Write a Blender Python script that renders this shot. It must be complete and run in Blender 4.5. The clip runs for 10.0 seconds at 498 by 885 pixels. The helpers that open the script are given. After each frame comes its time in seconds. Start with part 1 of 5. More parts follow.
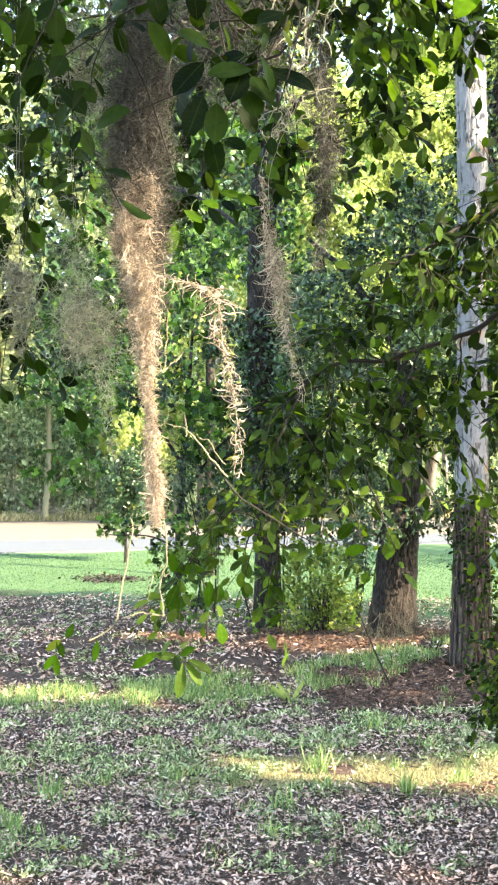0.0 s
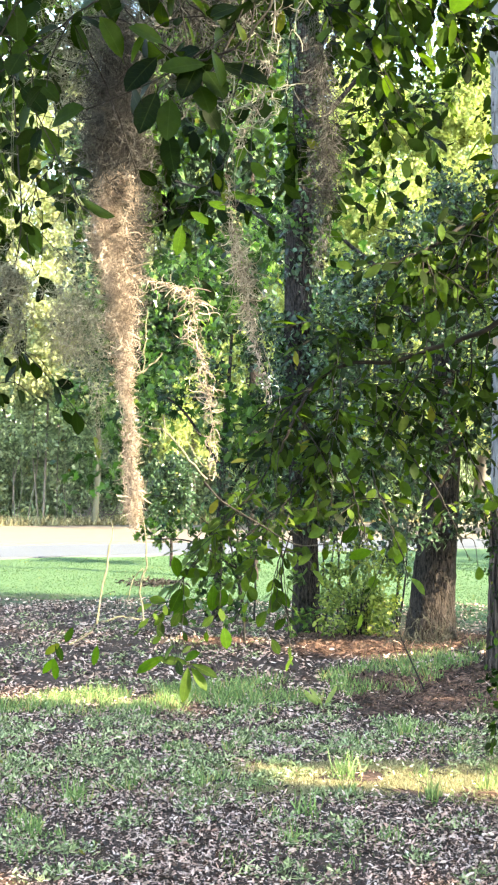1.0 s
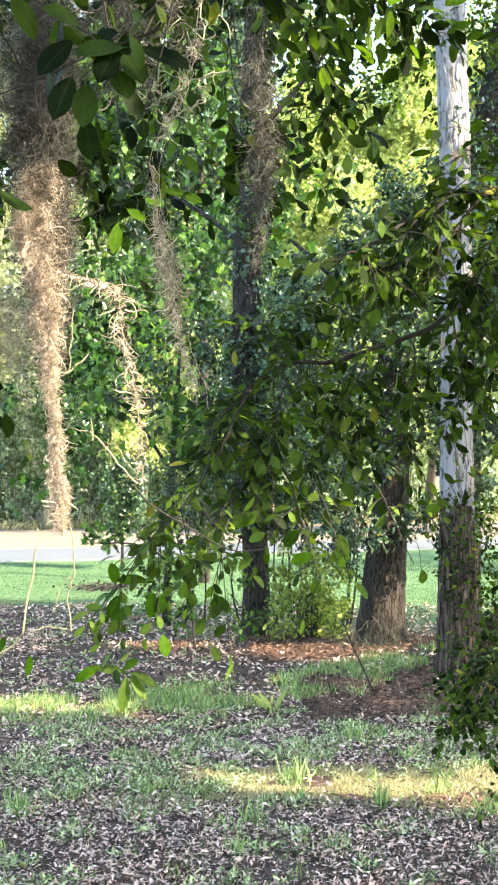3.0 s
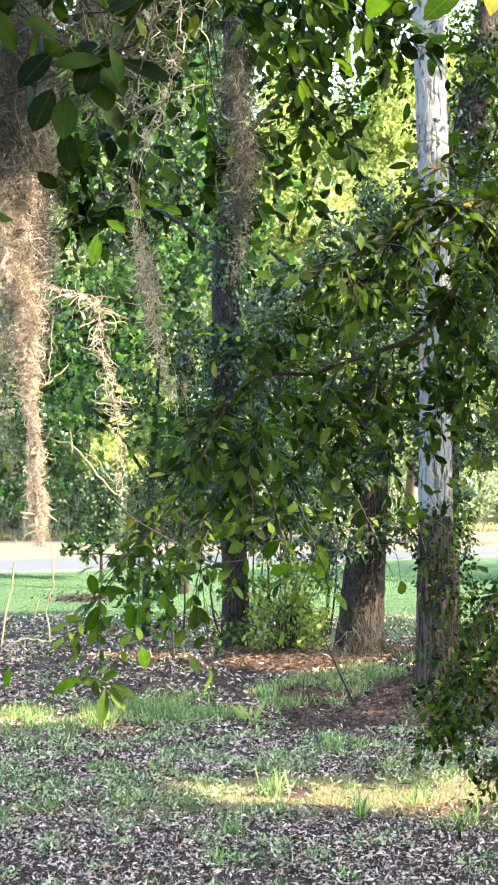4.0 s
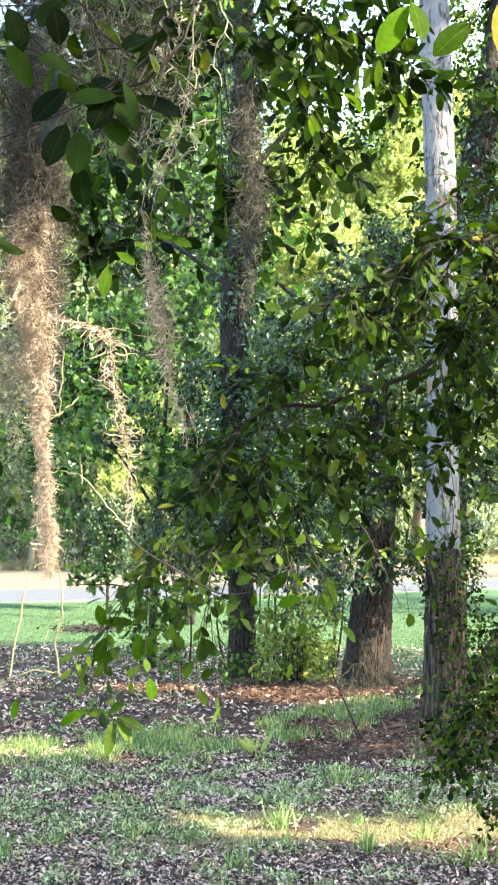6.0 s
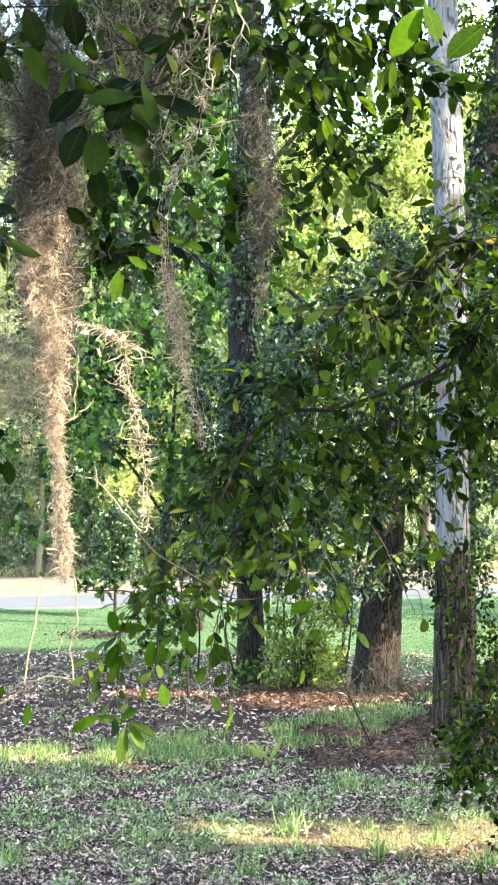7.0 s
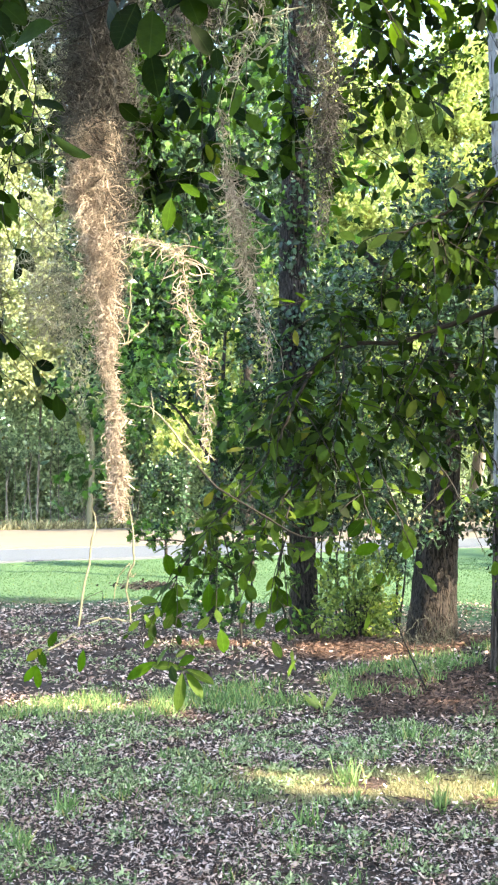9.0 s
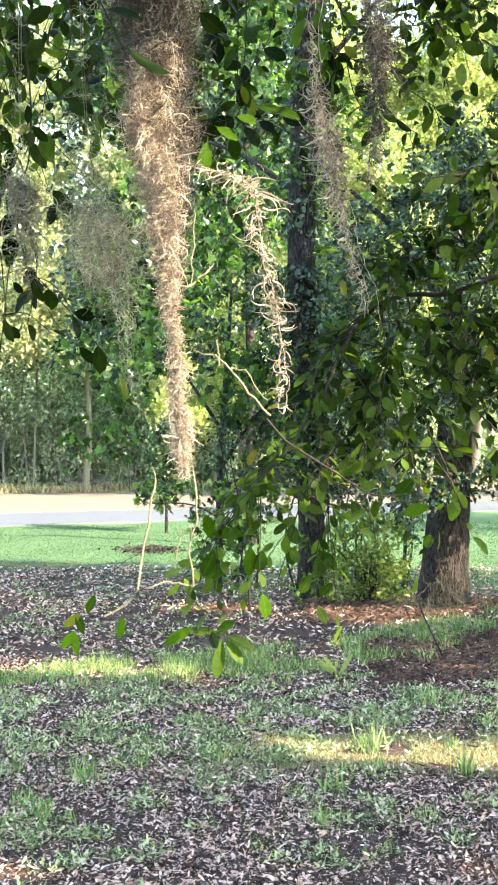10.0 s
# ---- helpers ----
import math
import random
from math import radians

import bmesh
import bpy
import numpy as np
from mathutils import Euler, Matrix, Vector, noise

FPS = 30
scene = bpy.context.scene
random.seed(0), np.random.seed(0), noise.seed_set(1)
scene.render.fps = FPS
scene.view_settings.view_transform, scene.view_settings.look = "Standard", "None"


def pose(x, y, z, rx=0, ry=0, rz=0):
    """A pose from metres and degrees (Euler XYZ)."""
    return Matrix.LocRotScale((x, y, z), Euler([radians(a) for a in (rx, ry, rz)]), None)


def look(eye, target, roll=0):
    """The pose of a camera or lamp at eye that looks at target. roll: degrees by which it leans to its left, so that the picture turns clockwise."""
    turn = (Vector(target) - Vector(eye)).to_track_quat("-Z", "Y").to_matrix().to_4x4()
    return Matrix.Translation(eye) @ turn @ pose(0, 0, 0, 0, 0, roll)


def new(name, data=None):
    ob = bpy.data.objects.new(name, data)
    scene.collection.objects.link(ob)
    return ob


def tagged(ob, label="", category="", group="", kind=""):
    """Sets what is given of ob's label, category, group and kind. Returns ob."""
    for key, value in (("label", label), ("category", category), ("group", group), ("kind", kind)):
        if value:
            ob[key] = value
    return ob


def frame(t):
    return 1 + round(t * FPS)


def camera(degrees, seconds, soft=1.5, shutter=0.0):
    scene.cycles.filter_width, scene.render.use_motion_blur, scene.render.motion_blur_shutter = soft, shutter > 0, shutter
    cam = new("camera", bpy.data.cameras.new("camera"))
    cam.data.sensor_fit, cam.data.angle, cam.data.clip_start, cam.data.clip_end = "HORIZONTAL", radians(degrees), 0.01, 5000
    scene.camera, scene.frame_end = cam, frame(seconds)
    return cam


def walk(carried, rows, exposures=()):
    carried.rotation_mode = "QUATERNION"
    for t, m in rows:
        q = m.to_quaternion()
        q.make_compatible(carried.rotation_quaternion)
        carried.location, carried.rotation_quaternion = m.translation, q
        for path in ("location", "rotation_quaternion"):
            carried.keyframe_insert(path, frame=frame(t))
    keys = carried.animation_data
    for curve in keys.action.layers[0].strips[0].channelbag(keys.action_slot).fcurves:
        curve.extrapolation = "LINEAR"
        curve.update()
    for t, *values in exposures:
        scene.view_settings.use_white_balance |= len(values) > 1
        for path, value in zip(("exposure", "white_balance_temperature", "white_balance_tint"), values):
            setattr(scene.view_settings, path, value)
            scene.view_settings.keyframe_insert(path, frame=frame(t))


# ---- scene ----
cam = camera(22.50, 10.0, soft=2.3)
PATH = [
    (0, look((0.0004, 0.0000, 1.5504), (0.0003, 1.9995, 1.5938), 0.44)),
    (0.5, look((0.0314, 0.0184, 1.5522), (-0.0106, 2.0174, 1.6001), 0.36)),
    (1, look((0.1405, 0.0353, 1.5474), (0.0556, 2.0329, 1.5972), 0.37)),
    (1.5, look((0.2065, 0.0611, 1.5523), (0.1046, 2.0580, 1.5988), 0.13)),
    (2, look((0.1976, 0.0854, 1.5529), (0.1107, 2.0829, 1.6011), -0.05)),
    (2.5, look((0.1783, 0.1066, 1.5487), (0.1282, 2.1053, 1.5997), -0.06)),
    (3, look((0.1788, 0.1194, 1.5491), (0.1681, 2.1187, 1.6029), -0.02)),
    (4.5, look((0.1778, 0.1146, 1.5544), (0.2022, 2.1127, 1.6375), -0.05)),
    (5, look((0.1775, 0.1133, 1.5587), (0.1981, 2.1109, 1.6553), 0.01)),
    (5.5, look((0.1747, 0.1101, 1.5559), (0.1911, 2.1070, 1.6651), 0.15)),
    (7, look((0.1556, 0.1287, 1.5502), (0.1569, 2.1245, 1.6793), 0.15)),
    (7.5, look((0.0883, 0.1529, 1.5474), (0.0827, 2.1489, 1.6734), 0.00)),
    (8, look((0.0061, 0.1970, 1.5368), (-0.0163, 2.1939, 1.6464), -0.38)),
    (8.5, look((0.0287, 0.2417, 1.5276), (-0.0222, 2.2394, 1.6087), -0.41)),
    (9, look((0.1224, 0.2961, 1.5134), (0.0467, 2.2940, 1.5672), -0.19)),
    (9.5, look((0.1260, 0.3455, 1.5069), (0.0464, 2.3438, 1.5303), -0.16)),
    (10, look((-0.0087, 0.4469, 1.4967), (-0.0746, 2.4458, 1.4935), -0.17)),
]
walk(cam, PATH, [(0.0, 3.92, 7800.0, 2.5), (1.5, 3.91, 7700.0, 2.5), (3.0, 3.86, 7500.0, 2.5), (7.0, 3.79, 7350.0, 2.5), (10.0, 3.80, 7350.0, 2.5)])

# ---- light ----
SUN = Vector((0.72, -0.42, 0.55)).normalized()
world = bpy.data.worlds.new("sky")
scene.world = world
world.use_nodes = True
wn = world.node_tree.nodes
sky = wn.new("ShaderNodeTexSky")
sky.sky_type, sky.sun_disc = "NISHITA", False
sky.sun_elevation = math.asin(SUN.z)
sky.sun_rotation = math.atan2(SUN.x, SUN.y)
world.node_tree.links.new(sky.outputs["Color"], wn["Background"].inputs["Color"])
wn["Background"].inputs["Strength"].default_value = 0.15
lamp = bpy.data.lights.new("sun", "SUN")
lamp.energy, lamp.angle, lamp.color = 3.1, radians(0.5), (1.0, 0.87, 0.70)
sun = new("sun", lamp)
sun.matrix_world = look(SUN * 40, (0, 0, 0))

# ---- materials ----


class Nodes:
    """A short way to write a node material."""

    def __init__(self, name):
        self.mat = bpy.data.materials.new(name)
        self.mat.use_nodes = True
        self.tree = self.mat.node_tree
        self.tree.nodes.clear()
        self.out = self.tree.nodes.new("ShaderNodeOutputMaterial")

    def add(self, kind, **values):
        n = self.tree.nodes.new(kind)
        for key, value in values.items():
            if isinstance(value, bpy.types.NodeSocket):
                self.tree.links.new(value, n.inputs[key.replace("_", " ")])
            else:
                n.inputs[key.replace("_", " ")].default_value = value
        return n

    def link(self, a, b):
        self.tree.links.new(a, b)

    def where(self):
        return self.add("ShaderNodeNewGeometry").outputs["Position"]

    def local(self):
        return self.add("ShaderNodeTexCoord").outputs["Object"]

    def noise(self, scale, detail=4.0, at=None, rough=0.55, stretch=None):
        at = at or self.where()
        if stretch:
            m = self.add("ShaderNodeMapping", Vector=at)
            m.inputs["Scale"].default_value = stretch
            at = m.outputs[0]
        return self.add("ShaderNodeTexNoise", Vector=at, Scale=scale, Detail=detail, Roughness=rough).outputs["Fac"]

    def ramp(self, fac, *stops):
        n = self.add("ShaderNodeValToRGB", Fac=fac)
        e = n.color_ramp.elements
        while len(e) < len(stops):
            e.new(0.5)
        for k, (p, c) in zip(e, stops):
            k.position, k.color = p, (*c, 1) if len(c) == 3 else c
        return n.outputs["Color"]

    def mix(self, fac, a, b, how="MIX"):
        n = self.tree.nodes.new("ShaderNodeMix")
        n.data_type, n.blend_type = "RGBA", how
        for s, v in ((n.inputs["Factor"], fac), (n.inputs["A"], a), (n.inputs["B"], b)):
            if isinstance(v, bpy.types.NodeSocket):
                self.link(v, s)
            else:
                s.default_value = v if isinstance(v, float) else (*v, 1)
        return n.outputs["Result"]

    def math(self, how, a, b=0.0, clamp=False):
        n = self.tree.nodes.new("ShaderNodeMath")
        n.operation, n.use_clamp = how, clamp
        for s, v in zip(n.inputs, (a, b)):
            if isinstance(v, bpy.types.NodeSocket):
                self.link(v, s)
            else:
                s.default_value = v
        return n.outputs[0]

    def bump(self, height, strength=0.4, distance=0.01):
        return self.add("ShaderNodeBump", Height=height, Strength=strength, Distance=distance).outputs[0]

    def finish(self, color, rough=0.8, normal=None, shine=None, share=0.4, spec=0.3):
        p = self.add("ShaderNodeBsdfPrincipled", Roughness=rough)
        p.inputs["Specular IOR Level"].default_value = spec
        if isinstance(color, bpy.types.NodeSocket):
            self.link(color, p.inputs["Base Color"])
        else:
            p.inputs["Base Color"].default_value = (*color, 1)
        if normal:
            self.link(normal, p.inputs["Normal"])
        result = p.outputs[0]
        if shine is not None:
            tr = self.add("ShaderNodeBsdfTranslucent")
            if isinstance(shine, bpy.types.NodeSocket):
                self.link(shine, tr.inputs["Color"])
            else:
                tr.inputs["Color"].default_value = (*shine, 1)
            m = self.add("ShaderNodeMixShader", Fac=share)
            self.link(result, m.inputs[1])
            self.link(tr.outputs[0], m.inputs[2])
            result = m.outputs[0]
        self.link(result, self.out.inputs["Surface"])
        return self.mat


def leaf_material(name, dark, light, glow, share=0.45, rough=0.45, single=False, old=(0.16, 0.14, 0.03), some=0.994, spec=0.14):
    """Leaves that let light through; each leaf has its own tone. single: one object a leaf."""
    n = Nodes(name)
    if single:
        r = n.add("ShaderNodeObjectInfo").outputs["Random"]
    else:
        r = n.add("ShaderNodeNewGeometry").outputs["Random Per Island"]
    mid = tuple(0.7 * a + 0.3 * b for a, b in zip(dark, light))
    c = n.ramp(r, (0.0, tuple(0.7 * a for a in dark)), (0.45, mid), (some - 0.02, tuple(min(0.6, 1.3 * a) for a in light)), (some, old))
    if single:
        at = n.add("ShaderNodeSeparateXYZ", Vector=n.local())
        side = n.math("ABSOLUTE", at.outputs["Y"])
        rib = n.math("LESS_THAN", side, 0.045)
        wave = n.math("SINE", n.math("MULTIPLY", n.math("SUBTRACT", at.outputs["X"], n.math("MULTIPLY", side, 0.16)), 52.0))
        vein = n.math("MULTIPLY", n.math("GREATER_THAN", wave, 0.93), 0.07)
        c = n.mix(n.math("MAXIMUM", n.math("MULTIPLY", rib, 0.22), vein), c, tuple(min(1.0, 1.5 * a + 0.02) for a in light))
    spots = n.ramp(n.noise(60.0, 3), (0.35, (0.75, 0.75, 0.7)), (0.6, (1, 1, 1)))
    c = n.mix(1.0, c, spots, "MULTIPLY")
    g = n.mix(1.0, c, glow, "MULTIPLY")
    nrm = n.bump(n.noise(180.0, 2), 0.15, 0.002)
    return n.finish(c, rough, nrm, g, share, spec)


def bark_material(name, dark, light, scale=46.0, stretch=(1, 1, 0.17), depth=0.014):
    """Furrowed bark: long ridges with dark cracks between."""
    n = Nodes(name)
    at = n.where()
    m = n.add("ShaderNodeMapping", Vector=at)
    m.inputs["Scale"].default_value = stretch
    run = n.noise(scale, 2, m.outputs[0])
    split = n.math("ABSOLUTE", n.math("SUBTRACT", run, 0.5))
    crack = n.ramp(split, (0.0, (0, 0, 0)), (0.085, (1, 1, 1)))
    fine = n.noise(75.0, 5, at, 0.65, (1, 1, 0.4))
    wide = n.noise(4.5, 3, at)
    tone = n.ramp(n.math("ADD", n.math("MULTIPLY", fine, 0.65), n.math("MULTIPLY", wide, 0.35)), (0.34, dark), (0.64, light))
    c = n.mix(crack, tuple(0.45 * a for a in dark), tone)
    h = n.math("ADD", n.math("MULTIPLY", crack, 0.8), n.math("MULTIPLY", fine, 0.5))
    return n.finish(c, 0.9, n.bump(h, 0.9, depth), spec=0.12)


def pale_bark():
    """Smooth pale bark with short dark dashes, rough and dark towards the root."""
    n = Nodes("pale_bark")
    at = n.where()
    m = n.add("ShaderNodeMapping", Vector=at)
    m.inputs["Scale"].default_value = (1, 1, 0.3)
    fine = n.noise(90.0, 4, m.outputs[0])
    dash = n.ramp(n.noise(30.0, 3, m.outputs[0]), (0.565, (0, 0, 0)), (0.62, (1, 1, 1)))
    pale = n.mix(fine, (0.12, 0.117, 0.128), (0.24, 0.232, 0.245))
    pale = n.mix(n.ramp(n.noise(5.0, 4, m.outputs[0]), (0.45, (0, 0, 0)), (0.65, (0.6, 0.6, 0.6))), pale, (0.13, 0.125, 0.12))
    c = n.mix(n.math("MULTIPLY", dash, 0.85), pale, (0.055, 0.05, 0.05))
    c = n.mix(n.ramp(n.noise(3.0, 3, at), (0.62, (0, 0, 0)), (0.68, (0.8, 0.8, 0.8))), c, (0.24, 0.15, 0.095))
    high = n.add("ShaderNodeSeparateXYZ", Vector=at).outputs["Z"]
    low = n.math("ADD", high, n.math("MULTIPLY", n.math("SUBTRACT", n.noise(6.0, 4, at), 0.5), 0.9))
    dark = n.ramp(n.noise(40.0, 5, at, 0.6, (1, 1, 0.12)), (0.36, (0.009, 0.008, 0.008)), (0.52, (0.045, 0.033, 0.029)), (0.68, (0.12, 0.088, 0.075)))
    c = n.mix(n.math("LESS_THAN", low, 1.35), c, dark)
    h = n.math("SUBTRACT", fine, n.math("MULTIPLY", dash, 0.8))
    return n.finish(c, 0.85, n.bump(h, 0.7, 0.012), spec=0.12)


def ground_material():
    n = Nodes("ground_earth")
    at = n.where()
    xyz = n.add("ShaderNodeSeparateXYZ", Vector=at)
    x, y = xyz.outputs["X"], xyz.outputs["Y"]
    grain = n.mix(n.noise(160.0, 4), (0.011, 0.008, 0.0065), (0.07, 0.047, 0.039))
    flecks = n.add("ShaderNodeTexVoronoi", Vector=at, Scale=75.0, Randomness=1.0)
    fleck = n.add("ShaderNodeSeparateXYZ", Vector=flecks.outputs["Color"]).outputs["X"]
    c = n.mix(n.ramp(fleck, (0.55, (0, 0, 0)), (0.9, (0.8, 0.8, 0.8))), grain, n.mix(n.noise(9.0, 3), (0.075, 0.047, 0.038), (0.16, 0.108, 0.088)))
    c = n.mix(n.ramp(n.noise(2.2, 4), (0.42, (0, 0, 0)), (0.6, (0.55, 0.55, 0.55))), c, (0.05, 0.034, 0.028))
    lawn = n.mix(n.noise(3.0, 5), (0.039, 0.082, 0.042), (0.056, 0.1, 0.051))
    lawn = n.mix(n.ramp(n.noise(90.0, 3), (0.35, (0, 0, 0)), (0.7, (1, 1, 1))), lawn, (0.052, 0.085, 0.042))
    wob = n.math("MULTIPLY", n.math("SUBTRACT", n.noise(0.9, 4), 0.5), 4.5)
    edge = n.math("ADD", n.math("ADD", y, wob), n.math("MULTIPLY", x, 0.5))
    grown = n.ramp(n.math("DIVIDE", n.math("SUBTRACT", edge, 13.0), 2.0, True), (0.0, (0, 0, 0)), (1.0, (1, 1, 1)))
    c = n.mix(grown, c, lawn)
    sand = n.mix(n.noise(5.0, 5), (0.42, 0.27, 0.15), (0.55, 0.42, 0.30))
    past = n.math("SUBTRACT", n.math("SUBTRACT", y, n.math("MULTIPLY", x, 0.45)), n.math("MULTIPLY", n.noise(0.5, 3), 2.0))
    c = n.mix(n.math("GREATER_THAN", past, 41.8), c, sand)
    c = n.mix(n.math("GREATER_THAN", past, 43.6), c, n.mix(n.noise(2.0, 5), (0.05, 0.05, 0.025), (0.13, 0.11, 0.06)))
    return n.finish(c, 0.95, n.bump(n.noise(45.0, 5), 0.8, 0.02), spec=0.1)


def plain_material(name, dark, light, scale=20.0, rough=0.8, bump=0.3):
    n = Nodes(name)
    f = n.noise(scale, 5)
    c = n.mix(f, dark, light)
    return n.finish(c, rough, n.bump(n.noise(scale * 4, 4), bump, 0.01), spec=0.2)


def litter_material():
    n = Nodes("dead_leaf")
    r = n.add("ShaderNodeNewGeometry").outputs["Random Per Island"]
    c = n.ramp(r, (0.0, (0.014, 0.009, 0.008)), (0.48, (0.07, 0.037, 0.029)), (0.62, (0.45, 0.288, 0.242)), (0.88, (0.66, 0.475, 0.415)), (1.0, (0.74, 0.58, 0.52)))
    c = n.mix(1.0, c, n.ramp(n.noise(70.0, 3), (0.3, (0.7, 0.7, 0.7)), (0.6, (1, 1, 1))), "MULTIPLY")
    return n.finish(c, 0.6, None, c, 0.15, 0.25)


def moss_material(name, dark, light):
    n = Nodes(name)
    r = n.add("ShaderNodeNewGeometry").outputs["Random Per Island"]
    c = n.ramp(r, (0.0, dark), (1.0, light))
    c = n.mix(1.0, c, n.ramp(n.noise(40.0, 3), (0.3, (0.75, 0.75, 0.75)), (0.65, (1, 1, 1))), "MULTIPLY")
    return n.finish(c, 0.9, None, c, 0.3, 0.1)


M_GROUND = ground_material()
M_LITTER = litter_material()
M_GRASS = leaf_material("grass_blade", (0.09, 0.155, 0.065), (0.235, 0.32, 0.145), (1.2, 1.3, 0.7), 0.4, 0.6, old=(0.4, 0.34, 0.16), some=0.92)
M_BLADE = leaf_material("tuft_blade", (0.09, 0.155, 0.065), (0.235, 0.32, 0.145), (1.2, 1.3, 0.7), 0.4, 0.6, single=True, old=(0.4, 0.34, 0.16), some=0.92)
M_STRAW = leaf_material("straw_blade", (0.17, 0.158, 0.092), (0.31, 0.29, 0.19), (1.1, 1.1, 0.75), 0.3, 0.7)
M_LAWN = leaf_material("lawn_blade", (0.040, 0.083, 0.042), (0.053, 0.1, 0.05), (1.1, 1.15, 0.7), 0.35, 0.8, spec=0.05)
M_WEED = leaf_material("weed_leaf", (0.06, 0.09, 0.042), (0.42, 0.475, 0.30), (1.2, 1.3, 0.7), 0.35, 0.55)
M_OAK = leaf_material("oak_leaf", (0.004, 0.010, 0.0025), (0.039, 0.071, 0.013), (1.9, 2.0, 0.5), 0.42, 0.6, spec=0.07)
# one oak leaf in three tones: shaded, half lit and lit, painted by place
M_OAK_ONE = leaf_material("oak_leaf_shaded", (0.0025, 0.0065, 0.0015), (0.013, 0.026, 0.004), (1.9, 2.0, 0.5), 0.42, 0.5, single=True, some=0.995, spec=0.05, old=(0.08, 0.10, 0.018))
M_MID_ONE = leaf_material("oak_leaf_half_lit", (0.012, 0.027, 0.005), (0.062, 0.10, 0.018), (1.9, 2.0, 0.5), 0.45, 0.5, single=True, some=0.99, spec=0.08, old=(0.10, 0.09, 0.02))
M_BRIGHT_ONE = leaf_material("oak_leaf_lit", (0.024, 0.056, 0.005), (0.052, 0.108, 0.006), (1.7, 1.9, 0.4), 0.5, 0.6, single=True, some=0.995, spec=0.04)
M_HOLLY = leaf_material("dark_leaf", (0.006, 0.016, 0.010), (0.055, 0.10, 0.055), (1.3, 1.5, 0.8), 0.3, 0.32, spec=0.35)
M_GUM = leaf_material("gum_leaf", (0.007, 0.02, 0.009), (0.08, 0.145, 0.047), (1.5, 1.7, 0.6), 0.5, 0.45, old=(0.11, 0.15, 0.035))
# distance haze is mixed into this pale greyish leaf colour
M_WOODS = leaf_material("hazy_wood_leaf", (0.13, 0.185, 0.14), (0.33, 0.40, 0.29), (1.3, 1.4, 0.8), 0.45, 0.6)
# far crowns in full sun: part of that brightness is in these leaf colours
M_SUNNY = leaf_material("sunlit_leaf", (0.29, 0.335, 0.14), (0.37, 0.42, 0.20), (1.25, 1.3, 0.85), 0.6, 0.6)
M_PALEGREEN = leaf_material("sunlit_pale_leaf", (0.29, 0.33, 0.19), (0.41, 0.44, 0.27), (1.2, 1.2, 0.95), 0.6, 0.6)
M_SHRUB = leaf_material("shrub_leaf", (0.07, 0.12, 0.035), (0.30, 0.34, 0.12), (1.4, 1.5, 0.6), 0.45, 0.5)
M_MULCH = moss_material("bark_chip", (0.02, 0.014, 0.013), (0.24, 0.15, 0.118))
M_BARK = bark_material("oak_bark", (0.010, 0.0085, 0.008), (0.052, 0.042, 0.038))
M_BARK_DARK = bark_material("dark_bark", (0.012, 0.0105, 0.010), (0.058, 0.048, 0.045))
M_PALE = pale_bark()
M_TWIG = plain_material("twig_bark", (0.008, 0.007, 0.006), (0.026, 0.022, 0.02), 60.0)
M_STEM = plain_material("pale_stem", (0.10, 0.092, 0.062), (0.18, 0.17, 0.118), 60.0)
M_DRY = plain_material("dry_stalk", (0.02, 0.022, 0.017), (0.055, 0.055, 0.045), 30.0)
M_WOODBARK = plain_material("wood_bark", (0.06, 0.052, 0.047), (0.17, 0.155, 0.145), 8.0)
# same moss twice: warm sun is in this tan, shade in the dark grey
M_MOSS = moss_material("sun_toned_moss", (0.16, 0.13, 0.108), (0.55, 0.455, 0.38))
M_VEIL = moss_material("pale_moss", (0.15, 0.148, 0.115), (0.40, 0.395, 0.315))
M_MOSS_SHADED = moss_material("shaded_moss", (0.026, 0.025, 0.025), (0.15, 0.145, 0.138))
M_ROAD = plain_material("asphalt", (0.056, 0.063, 0.08), (0.074, 0.081, 0.098), 30.0)
M_SAND = plain_material("pale_concrete", (0.090, 0.077, 0.068), (0.118, 0.101, 0.09), 1.6)

# ---- building tools ----
RNG = np.random.default_rng(7)


def unit(v):
    v = np.asarray(v, float)
    return v / np.maximum(np.linalg.norm(v, axis=-1, keepdims=True), 1e-9)


def empty(name, place=(0, 0, 0)):
    ob = new(name)
    ob.empty_display_size = 0.1
    ob.location = place
    return ob


